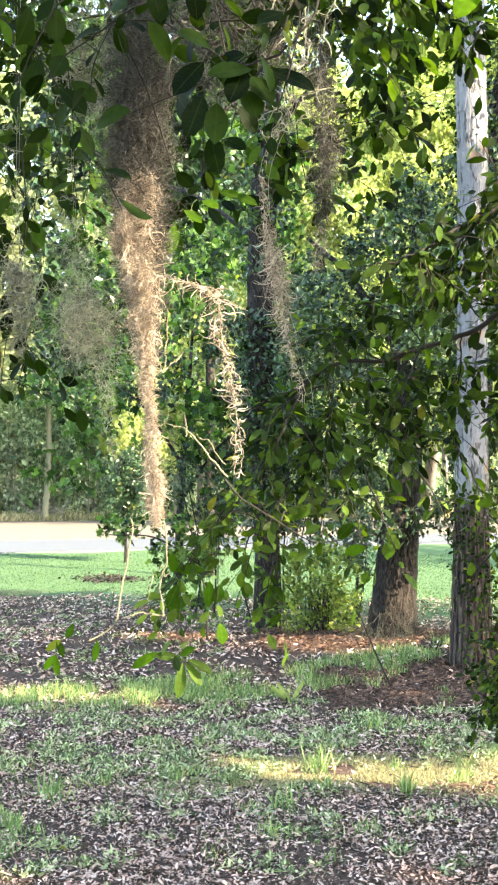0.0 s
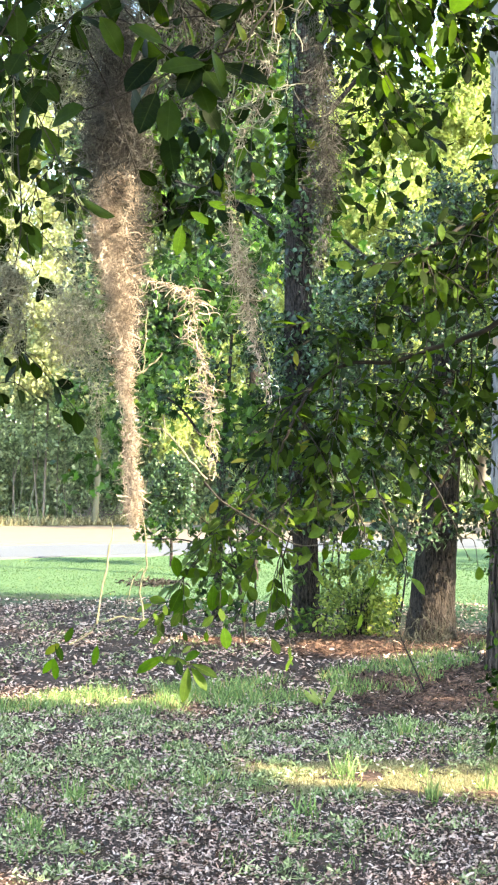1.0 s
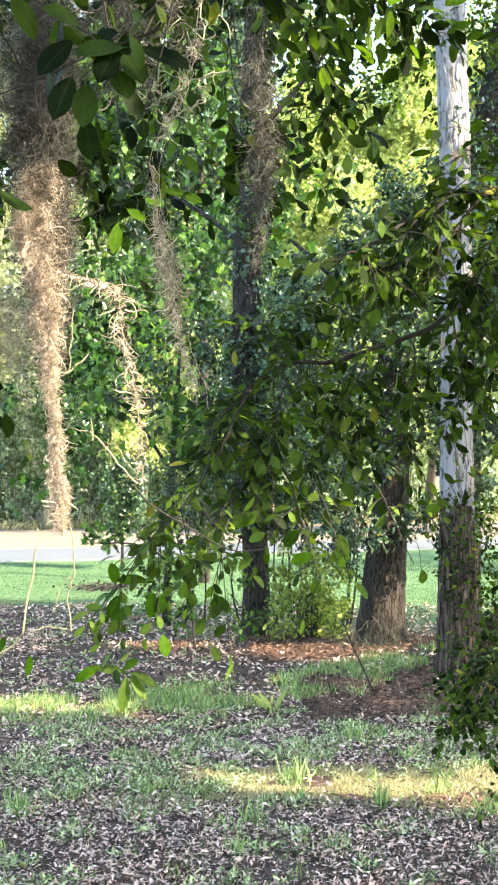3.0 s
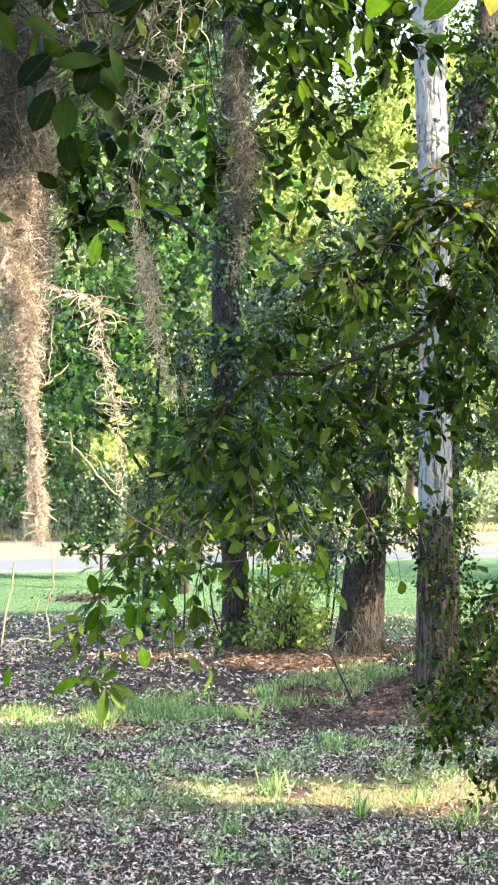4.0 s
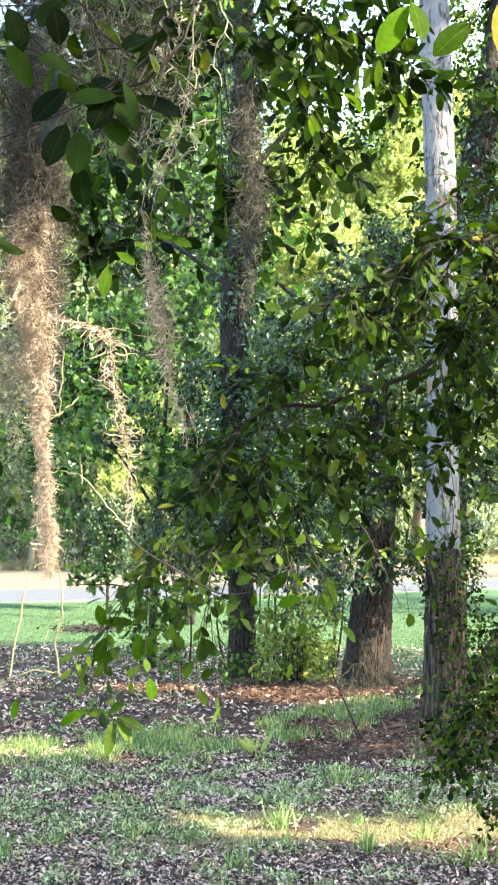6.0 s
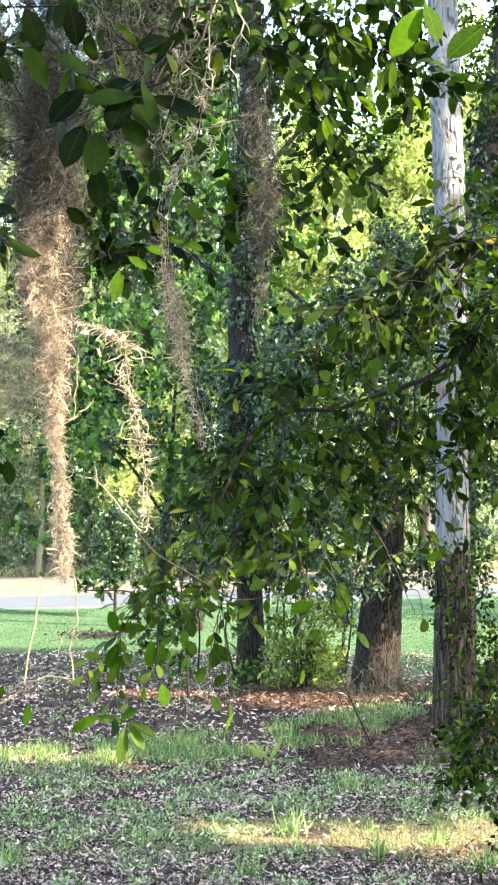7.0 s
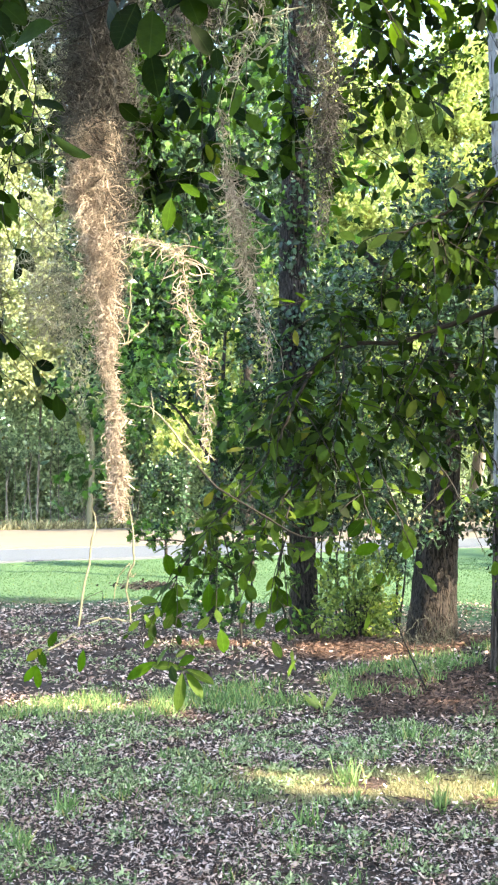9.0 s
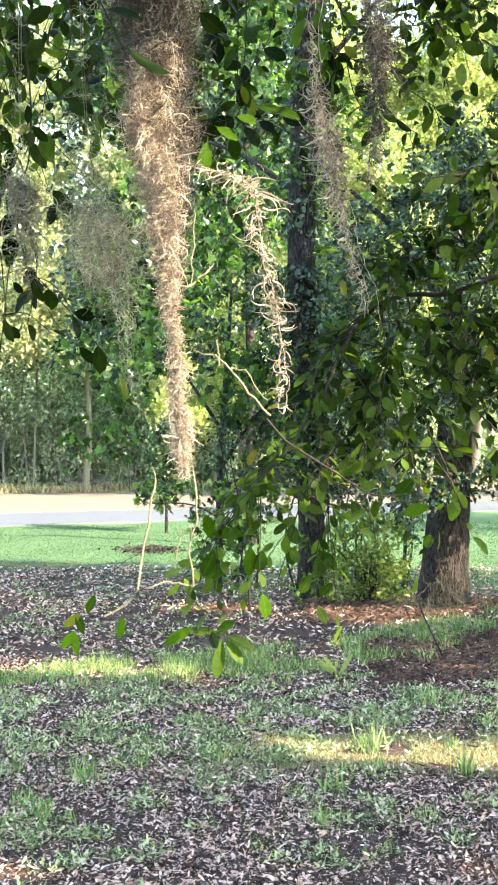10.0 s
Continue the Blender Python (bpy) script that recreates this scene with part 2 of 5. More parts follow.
def leaf_shape(kind):
    """Points along, across and above the leaf, and its faces."""
    if kind == "fine":
        u = np.array([0.0, 0.14, 0.36, 0.62, 0.84, 1.0])
        hw = np.array([0.05, 0.5, 0.9, 1.0, 0.72, 0.08])
        pts, faces = [], []
        for a, b in zip(u, hw):
            for s in (-1, 0, 1):
                pts.append((a, s * b, 0.18 * abs(s) * b - 0.6 * a * a))
        for k in range(5):
            for s in (0, 1):
                i = 3 * k + s
                faces.append((i, i + 1, i + 4, i + 3))
        return np.array(pts), np.array(faces)
    if kind == "star":
        pts, faces = [(0.3, 0, 0)], []
        ang = np.radians([180, 128, 100, 62, 38, 18, 0, -18, -38, -62, -100, -128])
        rad = [0.3, 0.34, 0.62, 0.33, 0.72, 0.36, 0.78, 0.36, 0.72, 0.33, 0.62, 0.34]
        for a, r in zip(ang, rad):
            pts.append((0.3 + r * np.cos(a), 1.15 * r * np.sin(a), -0.35 * r * r))
        faces = [(0, 1 + (k + 1) % 12, 1 + k) for k in range(12)]
        return np.array(pts), np.array(faces)
    if kind == "oval":
        u, hw = (0.12, 0.34, 0.62, 0.87), (0.46, 0.92, 0.96, 0.5)
        pts = [(0, 0, 0), (1, 0, -0.5), (0.34, 0, -0.06), (0.66, 0, -0.22)]
        pts += [(a, c, 0.16 * c - 0.5 * a * a) for a, c in zip(u, hw)] + [(a, -c, 0.16 * c - 0.5 * a * a) for a, c in zip(u, hw)]
        faces = [(0, 2, 4), (4, 2, 5), (5, 2, 3), (5, 3, 6), (6, 3, 7), (7, 3, 1), (0, 8, 2), (8, 9, 2), (9, 3, 2), (9, 10, 3), (10, 11, 3), (11, 1, 3)]
        return np.array(pts, float), np.array(faces)
    if kind == "mid":
        pts = [(0, 0, 0), (0.3, 0.85, 0.12), (0.7, 0.75, -0.1), (1, 0, -0.45), (0.7, -0.75, -0.1), (0.3, -0.85, 0.12), (0.45, 0, -0.08)]
        faces = [(0, 6, 1), (1, 6, 2), (2, 6, 3), (3, 6, 4), (4, 6, 5), (5, 6, 0)]
        return np.array(pts, float), np.array(faces)
    pts = [(0, 0, 0), (0.42, 1, 0.1), (1, 0, -0.3), (0.42, -1, 0.1)]
    return np.array(pts, float), np.array([(0, 2, 1), (0, 3, 2)])


class Geo:
    """Collects vertices and faces and turns them into one mesh."""

    def __init__(self):
        self.v, self.f, self.n = [], [], 0

    def raw(self, v, f):
        self.v.append(np.asarray(v, float).reshape(-1, 3))
        self.f.append(np.asarray(f, int) + self.n)
        self.n += len(self.v[-1])
        return self

    def leaves(self, pos, along, face, length, width, kind="low"):
        pts, faces = leaf_shape(kind)
        a = unit(along)
        s = unit(np.cross(face, a))
        n = np.cross(a, s)
        length, width = np.broadcast_to(length, len(a)), np.broadcast_to(width, len(a))
        v = pos[:, None] + a[:, None] * (pts[None, :, 0:1] * length[:, None, None]) + s[:, None] * (pts[None, :, 1:2] * width[:, None, None] / 2) + n[:, None] * (pts[None, :, 2:3] * width[:, None, None] / 2)
        f = faces[None] + (np.arange(len(a)) * len(pts))[:, None, None]
        return self.raw(v.reshape(-1, 3), f.reshape(-1, faces.shape[1]))

    def tubes(self, paths, radii, sides=3):
        """paths (N, K, 3); radii (N, K) or broadcast."""
        paths = np.asarray(paths, float)
        count, k = paths.shape[:2]
        radii = np.broadcast_to(radii, (count, k))
        d = unit(np.gradient(paths, axis=1))
        ref = np.where(np.abs(d[..., 2:3]) > 0.8, np.array([1.0, 0, 0]), np.array([0, 0, 1.0]))
        s = unit(np.cross(d, ref))
        u = np.cross(d, s)
        ang = np.arange(sides) * 2 * np.pi / sides
        ring = s[:, :, None] * np.cos(ang)[None, None, :, None] + u[:, :, None] * np.sin(ang)[None, None, :, None]
        v = paths[:, :, None] + ring * radii[:, :, None, None]
        i, j = np.meshgrid(np.arange(k - 1), np.arange(sides), indexing="ij")
        q = np.stack([i * sides + j, i * sides + (j + 1) % sides, (i + 1) * sides + (j + 1) % sides, (i + 1) * sides + j], -1).reshape(-1, 4)
        f = q[None] + (np.arange(count) * k * sides)[:, None, None]
        return self.raw(v.reshape(-1, 3), f.reshape(-1, 4))

    def object(self, name, material, parent=None, label="", kind="", smooth=False):
        mesh = bpy.data.meshes.new(name)
        v = np.concatenate(self.v)
        loops = np.concatenate([f.ravel() for f in self.f])
        sizes = np.concatenate([np.full(len(f), f.shape[1]) for f in self.f])
        mesh.vertices.add(len(v))
        mesh.vertices.foreach_set("co", v.ravel())
        mesh.loops.add(len(loops))
        mesh.loops.foreach_set("vertex_index", loops)
        mesh.polygons.add(len(sizes))
        mesh.polygons.foreach_set("loop_start", np.r_[0, np.cumsum(sizes)[:-1]])
        mesh.polygons.foreach_set("loop_total", sizes)
        mesh.polygons.foreach_set("use_smooth", np.full(len(sizes), smooth))
        mesh.materials.append(material)
        mesh.update(calc_edges=True)
        ob = new(name, mesh)
        if parent:
            ob.parent = parent
        return tagged(ob, label, "", "", kind)


def bend(points, count):
    """A smooth line through the points, evenly cut."""
    p = np.asarray(points, float)
    t = np.linspace(0, len(p) - 1, count)
    i = np.clip(t.astype(int), 0, len(p) - 2)
    f = (t - i)[:, None]
    q = np.vstack([2 * p[0] - p[1], p, 2 * p[-1] - p[-2]])
    a, b, c, d = q[i], q[i + 1], q[i + 2], q[i + 3]
    return 0.5 * (2 * b + (c - a) * f + (2 * a - 5 * b + 4 * c - d) * f**2 + (3 * b - a - 3 * c + d) * f**3)


def height(x, y):
    """The lie of the ground."""
    x, y = np.asarray(x, float), np.asarray(y, float)
    h = 0.17 * np.exp(-((x - 1.75) ** 2) / 1.1 - (y - 9.6) ** 2 / 1.6)
    h = h + 0.10 * np.exp(-((x - 1.2) ** 2) / 3.0 - (y - 10.9) ** 2 / 1.6)
    h = h + 0.012 * np.sin(2.1 * x + 0.7 * y) + 0.010 * np.sin(1.3 * y - 2.9 * x + 1.0)
    return h * np.exp(-((x / 40) ** 2) - (y / 60) ** 2) - 0.2 * np.clip((y - 11) / 30, 0, 1)


def trunk(points, radii, material, parent, name="trunk", sides=20, rings=48, ridges=0.06, label="", flare=0.0):
    """A tapered stem with an uneven, ridged skin."""
    line = bend(points, rings)
    r = np.interp(np.linspace(0, 1, rings), np.linspace(0, 1, len(radii)), radii)
    z = line[:, 2] - line[0, 2]
    r = r * (1 + flare * np.exp(-z / 0.16))
    g = Geo().tubes(line[None], r[None], sides)
    v = g.v[0].reshape(rings, sides, 3)
    out = v - line[:, None]
    ang = np.arange(sides) * 2 * np.pi / sides
    k = 1 + ridges * (np.sin(5 * ang + 1.0)[None] * 0.6 + np.sin(9 * ang + 0.3)[None] * 0.4) + ridges * 0.8 * RNG.normal(size=(rings, sides)) * 0.5
    root = 1 + flare * 0.35 * np.exp(-z / 0.10)[:, None] * np.sin(4 * ang + 0.6)[None]
    g.v[0] = (line[:, None] + out * (k * root)[..., None]).reshape(-1, 3)
    return g.object(name, material, parent, label, smooth=True)


def spray_leaves(line, count, spread, length, rng, droop=0.6):
    """Places and ways of leaves set in two ranks along a twig, in the twig's own plane."""
    t = np.clip(np.linspace(0.08, 1.0, count) + rng.normal(size=count) * 0.03, 0.02, 1.0)
    i = t * (len(line) - 1)
    k = np.clip(i.astype(int), 0, len(line) - 2)
    pos = line[k] + (line[k + 1] - line[k]) * (i - k)[:, None]
    way = unit(line[k + 1] - line[k])
    top = unit(np.array([0.5, 0.5, 0.4]) * rng.normal(size=3) + np.array([0.1, -0.35, 0.75]))
    side = unit(np.cross(top, way) + 0.28 * rng.normal(size=(count, 3))) * np.where(np.arange(count) % 2, 1.0, -1.0)[:, None]
    along = unit(way * rng.uniform(0.35, 1.0, count)[:, None] + side * 0.85 + np.array([0, 0, -droop * 0.5]) + 0.2 * rng.normal(size=(count, 3)))
    pos = pos + side * rng.uniform(0, spread * 0.4, count)[:, None]
    face = unit(top + 0.4 * rng.normal(size=(count, 3)))
    return pos, along, face, length * rng.uniform(0.45, 1.25, count)


def crown_leaves(rng, lumps, per, size, kind, geo, droop=0.3, flat=1.0):
    """Leaves in uneven lumps. lumps: rows of x, y, z, radius."""
    lumps = np.asarray(lumps, float)
    n = len(lumps)
    c = np.repeat(lumps, per, axis=0)
    d = unit(rng.normal(size=(n * per, 3)))
    r = rng.uniform(0, 1, n * per) ** 0.5
    pos = c[:, :3] + d * (r * c[:, 3])[:, None] * np.array([1, 1, flat])
    along = unit(rng.normal(size=(n * per, 3)) + np.array([0, 0, -droop]))
    face = unit(rng.normal(size=(n * per, 3)) * 0.8 + np.array([0, 0, 1.0]))
    ln = size * rng.uniform(0.6, 1.25, n * per)
    geo.leaves(pos, along, face, ln, ln * 0.6 if kind != "star" else ln, kind)
    return geo


# ---- ground ----
s = np.linspace(-1, 1, 321)
warp = np.sign(s) * (np.abs(s) ** 7 * 1500 + np.abs(s) * 14)
gx, gy = np.meshgrid(warp, warp + 9.0)
gv = np.stack([gx, gy, height(gx, gy)], -1).reshape(-1, 3)
gi, gj = np.meshgrid(np.arange(320), np.arange(320), indexing="ij")
gq = np.stack([gi * 321 + gj, gi * 321 + gj + 1, (gi + 1) * 321 + gj + 1, (gi + 1) * 321 + gj], -1).reshape(-1, 4)
tagged(Geo().raw(gv, gq).object("ground", M_GROUND, smooth=True), "brown leaf-littered soil running into a green lawn", "ground", kind="structure")


def ribbon(name, near, far, slope, material, z0, z1, label, category):
    """A long level strip that crosses the lawn aslant."""
    x = np.linspace(-90, 90, 61)
    v = []
    for z in (z0, z1):
        for off in (near, far):
            v.append(np.stack([x, off + slope * x, z - 0.2 * np.clip((off + slope * x - 11) / 30, 0, 1)], -1))
    v = np.concatenate(v)
    m = len(x)
    k = np.arange(m - 1)
    f = [np.stack([a + k, a + k + 1, b + k + 1, b + k], -1) for a, b in ((2 * m, 3 * m), (m, 0), (0, 2 * m), (3 * m, m))]
    g = Geo().raw(v, np.concatenate(f))
    return tagged(g.object(name, material), label, category, kind="structure")


ribbon("road", 26.3, 31.0, 0.55, M_ROAD, -0.05, 0.035, "pale grey asphalt road behind the lawn", "road")
ribbon("pavement", 31.02, 43.0, 0.45, M_SAND, -0.05, 0.05, "wide pale sandy concrete strip beyond the road", "pavement")

# ---- where the sun reaches through the canopy ----
# spots picked by hand; the added leaves overhead are cleared to light them
GROUND_GAPS = [(-0.02, 6.62, 0, 0.02), (0.15, 6.45, 0, 0.05), (0.37, 6.45, 0, 0.08), (0.6, 6.42, 0, 0.1), (0.95, 6.38, 0, 0.09), (1.35, 6.4, 0, 0.11), (1.8, 6.4, 0, 0.08), (2.3, 6.4, 0, 0.1), (1.3, 6.75, 0, 0.02), (1.15, 6.1, 0, 0.02), (-0.62, 8.1, 0, 0.01), (-1.7, 8.5, 0, 0.05), (-1.4, 8.4, 0, 0.05), (-1.1, 8.45, 0, 0.03), (0.72, 10.25, 0.1, 0.15), (0.98, 10.05, 0.12, 0.13), (1.3, 9.9, 0.13, 0.12), (0.4, 10.4, 0.08, 0.1), (-0.62, 11.35, 0, 0.17)]
MOSS_GAPS = [(-0.215, 2.38, 2.03, 0.04), (-0.21, 2.38, 1.93, 0.05), (-0.2, 2.4, 1.83, 0.06), (-0.185, 2.4, 1.74, 0.06), (-0.18, 2.4, 1.64, 0.07), (-0.175, 2.4, 1.53, 0.07), (-0.06, 2.28, 1.83, 0.06), (-0.03, 2.28, 1.7, 0.06), (-0.015, 2.28, 1.58, 0.05), (0.06, 2.15, 2.2, 0.05)]
LEAF_GAPS = [(0.2, 3.75, 1.7, 0.04), (0.45, 3.75, 1.5, 0.06), (0.32, 3.75, 1.55, 0.05), (-0.1, 3.6, 1.22, 0.1), (-0.6, 13, 3.6, 0.25), (0.8, 10.2, 2.6, 0.3), (1, 10.2, 1.8, 0.25), (0.05, 3.6, 1.35, 0.1), (0.5, 3.7, 1.4, 0.12), (1.47, 10.6, 0.98, 0.07), (1.46, 10.6, 0.82, 0.06), (1.45, 10.6, 0.68, 0.07), (1.62, 9, 4.2, 0.1), (-0.75, 11, 0.95, 0.25), (-0.2, 3.83, 2.3, 0.08), (-0.02, 3.83, 2.38, 0.05), (0.53, 2.98, 2.7, 0.02), (0.7, 2.98, 2.68, 0.02)]
GAPS = GROUND_GAPS + MOSS_GAPS + LEAF_GAPS
LAWN_GAPS = [(x, y, -0.05, 0.5) for y in np.arange(16.0, 26.0, 1.2) for x in np.arange(-0.24 * y, -0.03 * y, 0.9)]


def sunlit(p, r, gaps=GAPS):
    """Which lumps leave the openings free through which the sun shines."""
    keep = np.ones(len(p), bool)
    for x, y, z, gap in gaps:
        d = p - np.array([x, y, z])
        t = d @ np.array(SUN)
        off = np.linalg.norm(d - t[:, None] * np.array(SUN), axis=1)
        keep &= ~((off < gap + r + 0.02) & (t > 0))
    return keep


def lit_patch(lump):
    """Leaf lumps that do not shade the bare patch by the sapling."""
    return lump[sunlit(lump[:, :3], lump[:, 3] * 0.5, [(-0.62, 11.35, 0, 0.2)])]


# ---- trees ----


def limbs(parent, rows, material, name="limb"):
    for pts, r0, r1 in rows:
        line = bend(pts, 14)
        Geo().tubes(line[None], np.linspace(r0, r1, 14)[None], 8).object(name, material, parent, smooth=True)


def lumps_in(rng, count, low, high, r0, r1):
    p = rng.uniform(low, high, (count, 3))
    return np.c_[p, rng.uniform(r0, r1, count)]


oak = empty("oak_tree", (1.38, 10.6, 0.1))
oak.matrix_world = pose(0, 0, 0)
rng = np.random.default_rng(11)
trunk([(1.21, 10.6, -0.05), (1.25, 10.6, 0.6), (1.31, 10.62, 1.3), (1.35, 10.65, 2.0), (1.42, 10.8, 3.2), (1.5, 10.9, 4.0)], [0.225, 0.18, 0.15, 0.13, 0.08, 0.03], M_BARK, oak, flare=0.35)
limbs(oak, [([(1.38, 10.7, 2.4), (0.9, 10.9, 3.2), (0.5, 11.0, 3.6)], 0.05, 0.015), ([(1.41, 10.75, 2.9), (1.9, 10.6, 3.6), (2.4, 10.5, 3.9)], 0.05, 0.015)], M_BARK)
g = Geo()
lump = lumps_in(rng, 560, (0.25, 9.6, 1.7), (2.7, 12.2, 4.8), 0.08, 0.24)
lump = lit_patch(lump)
lump = lump[lump[:, 2] < 2.98 + 1.2 * np.sin(np.clip((lump[:, 0] - 0.2) / 1.7, 0, 1.25) * 1.571)]
crown_leaves(rng, lump, 80, 0.055, "low", g)
crown_leaves(rng, lit_patch(lumps_in(rng, 70, (0.75, 9.9, 1.05), (2.0, 10.4, 1.9), 0.08, 0.2)), 70, 0.055, "low", g)
crown_leaves(rng, lumps_in(rng, 46, (0.25, 11.1, 0.85), (1.15, 12.4, 2.0), 0.10, 0.2), 80, 0.055, "low", g)
g.object("crown", M_HOLLY, oak, kind="stuff")
tagged(oak, "sturdy dark-barked tree with small dark green leaves", "tree")

pale = empty("pale_tree", (1.62, 9.1, 0.15))
pale.matrix_world = pose(0, 0, 0)
trunk([(1.63, 9.1, 0.0), (1.62, 9.1, 0.9), (1.62, 9.1, 2.2), (1.62, 9.1, 3.6), (1.59, 9.1, 4.8), (1.5, 9.2, 8.0)], [0.16, 0.125, 0.104, 0.106, 0.11, 0.08], M_PALE, pale, flare=0.30, rings=90)
tagged(pale, "tall tree with pale flaking bark and a rough dark foot", "tree")

lean = empty("leaning_tree")
trunk([(2.16, 12.0, -0.05), (2.18, 12.0, 2.0), (2.30, 12.0, 4.2), (2.60, 12.0, 5.9), (2.9, 12.0, 8.0)], [0.15, 0.14, 0.14, 0.14, 0.1], M_BARK_DARK, lean, flare=0.1)
lean_rng = np.random.default_rng(17)
limbs(lean, [([(2.3, 12.0, 4.2), (2.7, 11.8, 4.7), (3.1, 11.7, 5.0)], 0.03, 0.01), ([(2.25, 12.0, 3.7), (2.6, 12.2, 4.0), (3.0, 12.3, 4.1)], 0.03, 0.01)], M_BARK_DARK)
crown_leaves(lean_rng, lumps_in(lean_rng, 200, (1.95, 11.5, 2.9), (3.4, 12.8, 7.4), 0.08, 0.24), 50, 0.06, "mid", Geo()).object("crown", M_OAK, lean, kind="stuff")
tagged(lean, "dark leaning trunk grown with climbing leaves", "tree")

middle = empty("slender_tree")
rng = np.random.default_rng(12)
trunk([(0.19, 11.7, -0.05), (0.18, 11.6, 0.8), (0.12, 11.5, 2.0), (0.10, 11.4, 3.4), (0.16, 11.4, 5.0), (0.2, 11.4, 7.5)], [0.135, 0.115, 0.12, 0.125, 0.11, 0.07], M_BARK_DARK, middle, flare=0.3)
limbs(middle, [([(0.12, 11.4, 3.6), (-0.5, 12.2, 4.2), (-1.2, 13.0, 4.6)], 0.03, 0.01)], M_BARK_DARK)
g = Geo()
lump = lumps_in(rng, 175, (-2.2, 12.0, 1.5), (0.9, 16.5, 7.4), 0.15, 0.5)
lump = lump[(lump[:, 0] < 0.15) | (lump[:, 2] < 5.0)]
lump = lump[sunlit(lump[:, :3], lump[:, 3] * 0.4, LAWN_GAPS) | (lump[:, 1] < 14.0)]
crown_leaves(rng, lump, 46, 0.125, "star", g, droop=0.8)
crown_leaves(rng, lumps_in(rng, 36, (-0.1, 11.1, 1.2), (0.45, 11.7, 4.8), 0.08, 0.2), 34, 0.07, "mid", g)
g.object("crown", M_GUM, middle, kind="stuff")
limbs(middle, [([(0.16, 11.4, 4.6), (0.7, 11.6, 5.3), (1.3, 11.8, 6.1)], 0.03, 0.008), ([(0.17, 11.4, 5.0), (0.5, 11.6, 5.8), (0.7, 11.8, 6.6)], 0.025, 0.008)], M_BARK_DARK)
crown_leaves(rng, lumps_in(rng, 84, (0.3, 11.0, 4.9), (1.7, 12.6, 7.0), 0.1, 0.28), 26, 0.07, "mid", Geo()).object("upper_crown", M_OAK, middle, kind="stuff")
tagged(middle, "slender dark trunk amid bright green lobed leaves", "tree")

sap = empty("sapling")
rng = np.random.default_rng(13)
trunk([(-0.35, 11.0, -0.02), (-0.38, 11.0, 0.5), (-0.5, 11.0, 1.0), (-0.6, 10.9, 1.5)], [0.011, 0.009, 0.007, 0.004], M_TWIG, sap, sides=8, rings=20, ridges=0.02)
limbs(sap, [([(-0.4, 11.0, 0.7), (-0.8, 10.9, 0.95), (-1.2, 10.8, 0.98)], 0.01, 0.004), ([(-0.45, 11.0, 0.9), (-0.1, 10.9, 1.2), (0.2, 10.8, 1.25)], 0.01, 0.004)], M_TWIG)
g = Geo()
crown_leaves(rng, lumps_in(rng, 26, (-1.3, 10.7, 0.80), (-0.1, 11.2, 1.10), 0.08, 0.16), 22, 0.075, "star", g, droop=0.6)
crown_leaves(rng, lit_patch(lumps_in(rng, 24, (-0.8, 10.7, 0.3), (0.25, 11.2, 0.9), 0.08, 0.2)), 28, 0.075, "star", g, droop=0.6)
g.object("crown", M_GUM, sap, kind="stuff")
tagged(sap, "young tree with lobed bright green leaves", "tree")

thicket = empty("thicket")
rng = np.random.default_rng(16)
for k in range(14):
    x0, y0 = rng.uniform(-0.7, 1.2), rng.uniform(12.4, 13.2)
    Geo().tubes(bend([(x0, y0, -0.05), (x0 + rng.normal() * 0.06, y0, 0.6), (x0 + rng.normal() * 0.15, y0, 1.4)], 8)[None], np.linspace(0.014, 0.005, 8)[None], 6).object("stem", M_TWIG, thicket, smooth=True)
lump = lumps_in(rng, 58, (-0.85, 12.2, 0.5), (1.3, 13.4, 1.9), 0.08, 0.22)
lump = lump[lump[:, 2] > 0.95 - 0.5 * np.clip(lump[:, 0], -0.3, 0.6) + 0.2 * np.sin(5 * lump[:, 0])]
crown_leaves(rng, lump, 80, 0.06, "low", Geo()).object("foliage", M_HOLLY, thicket, kind="stuff")
tagged(thicket, "dark small-leaved thicket behind the trunks", "shrub")

holly = empty("holly_tree")
rng = np.random.default_rng(18)
trunk([(-0.75, 13.1, -0.05), (-0.7, 13.1, 1.4), (-0.6, 13.1, 3.0)], [0.05, 0.04, 0.015], M_BARK_DARK, holly, sides=10, rings=20, ridges=0.03)
limbs(holly, [([(-0.72, 13.1, 1.2), (-0.3, 13.0, 1.8), (0.2, 12.9, 2.1)], 0.02, 0.006), ([(-0.7, 13.1, 1.6), (-1.1, 13.0, 2.2), (-1.4, 12.9, 2.4)], 0.02, 0.006)], M_BARK_DARK)
lump = lumps_in(rng, 185, (-1.5, 12.5, 0.95), (0.75, 13.5, 3.4), 0.1, 0.24)
lump = lump[(lump[:, 2] > 2.3) | (lump[:, 0] > -0.35)]
lump = lump[(lump[:, 2] < 3.3 - 0.9 * np.abs(lump[:, 0] + 0.3)) & (lump[:, 2] > 1.0 + 0.9 * np.abs(lump[:, 0] + 0.35))]
crown_leaves(rng, lump, 75, 0.065, "low", Geo()).object("crown", M_HOLLY, holly, kind="stuff")
tagged(holly, "dark small-leaved evergreen behind a slender trunk", "tree")

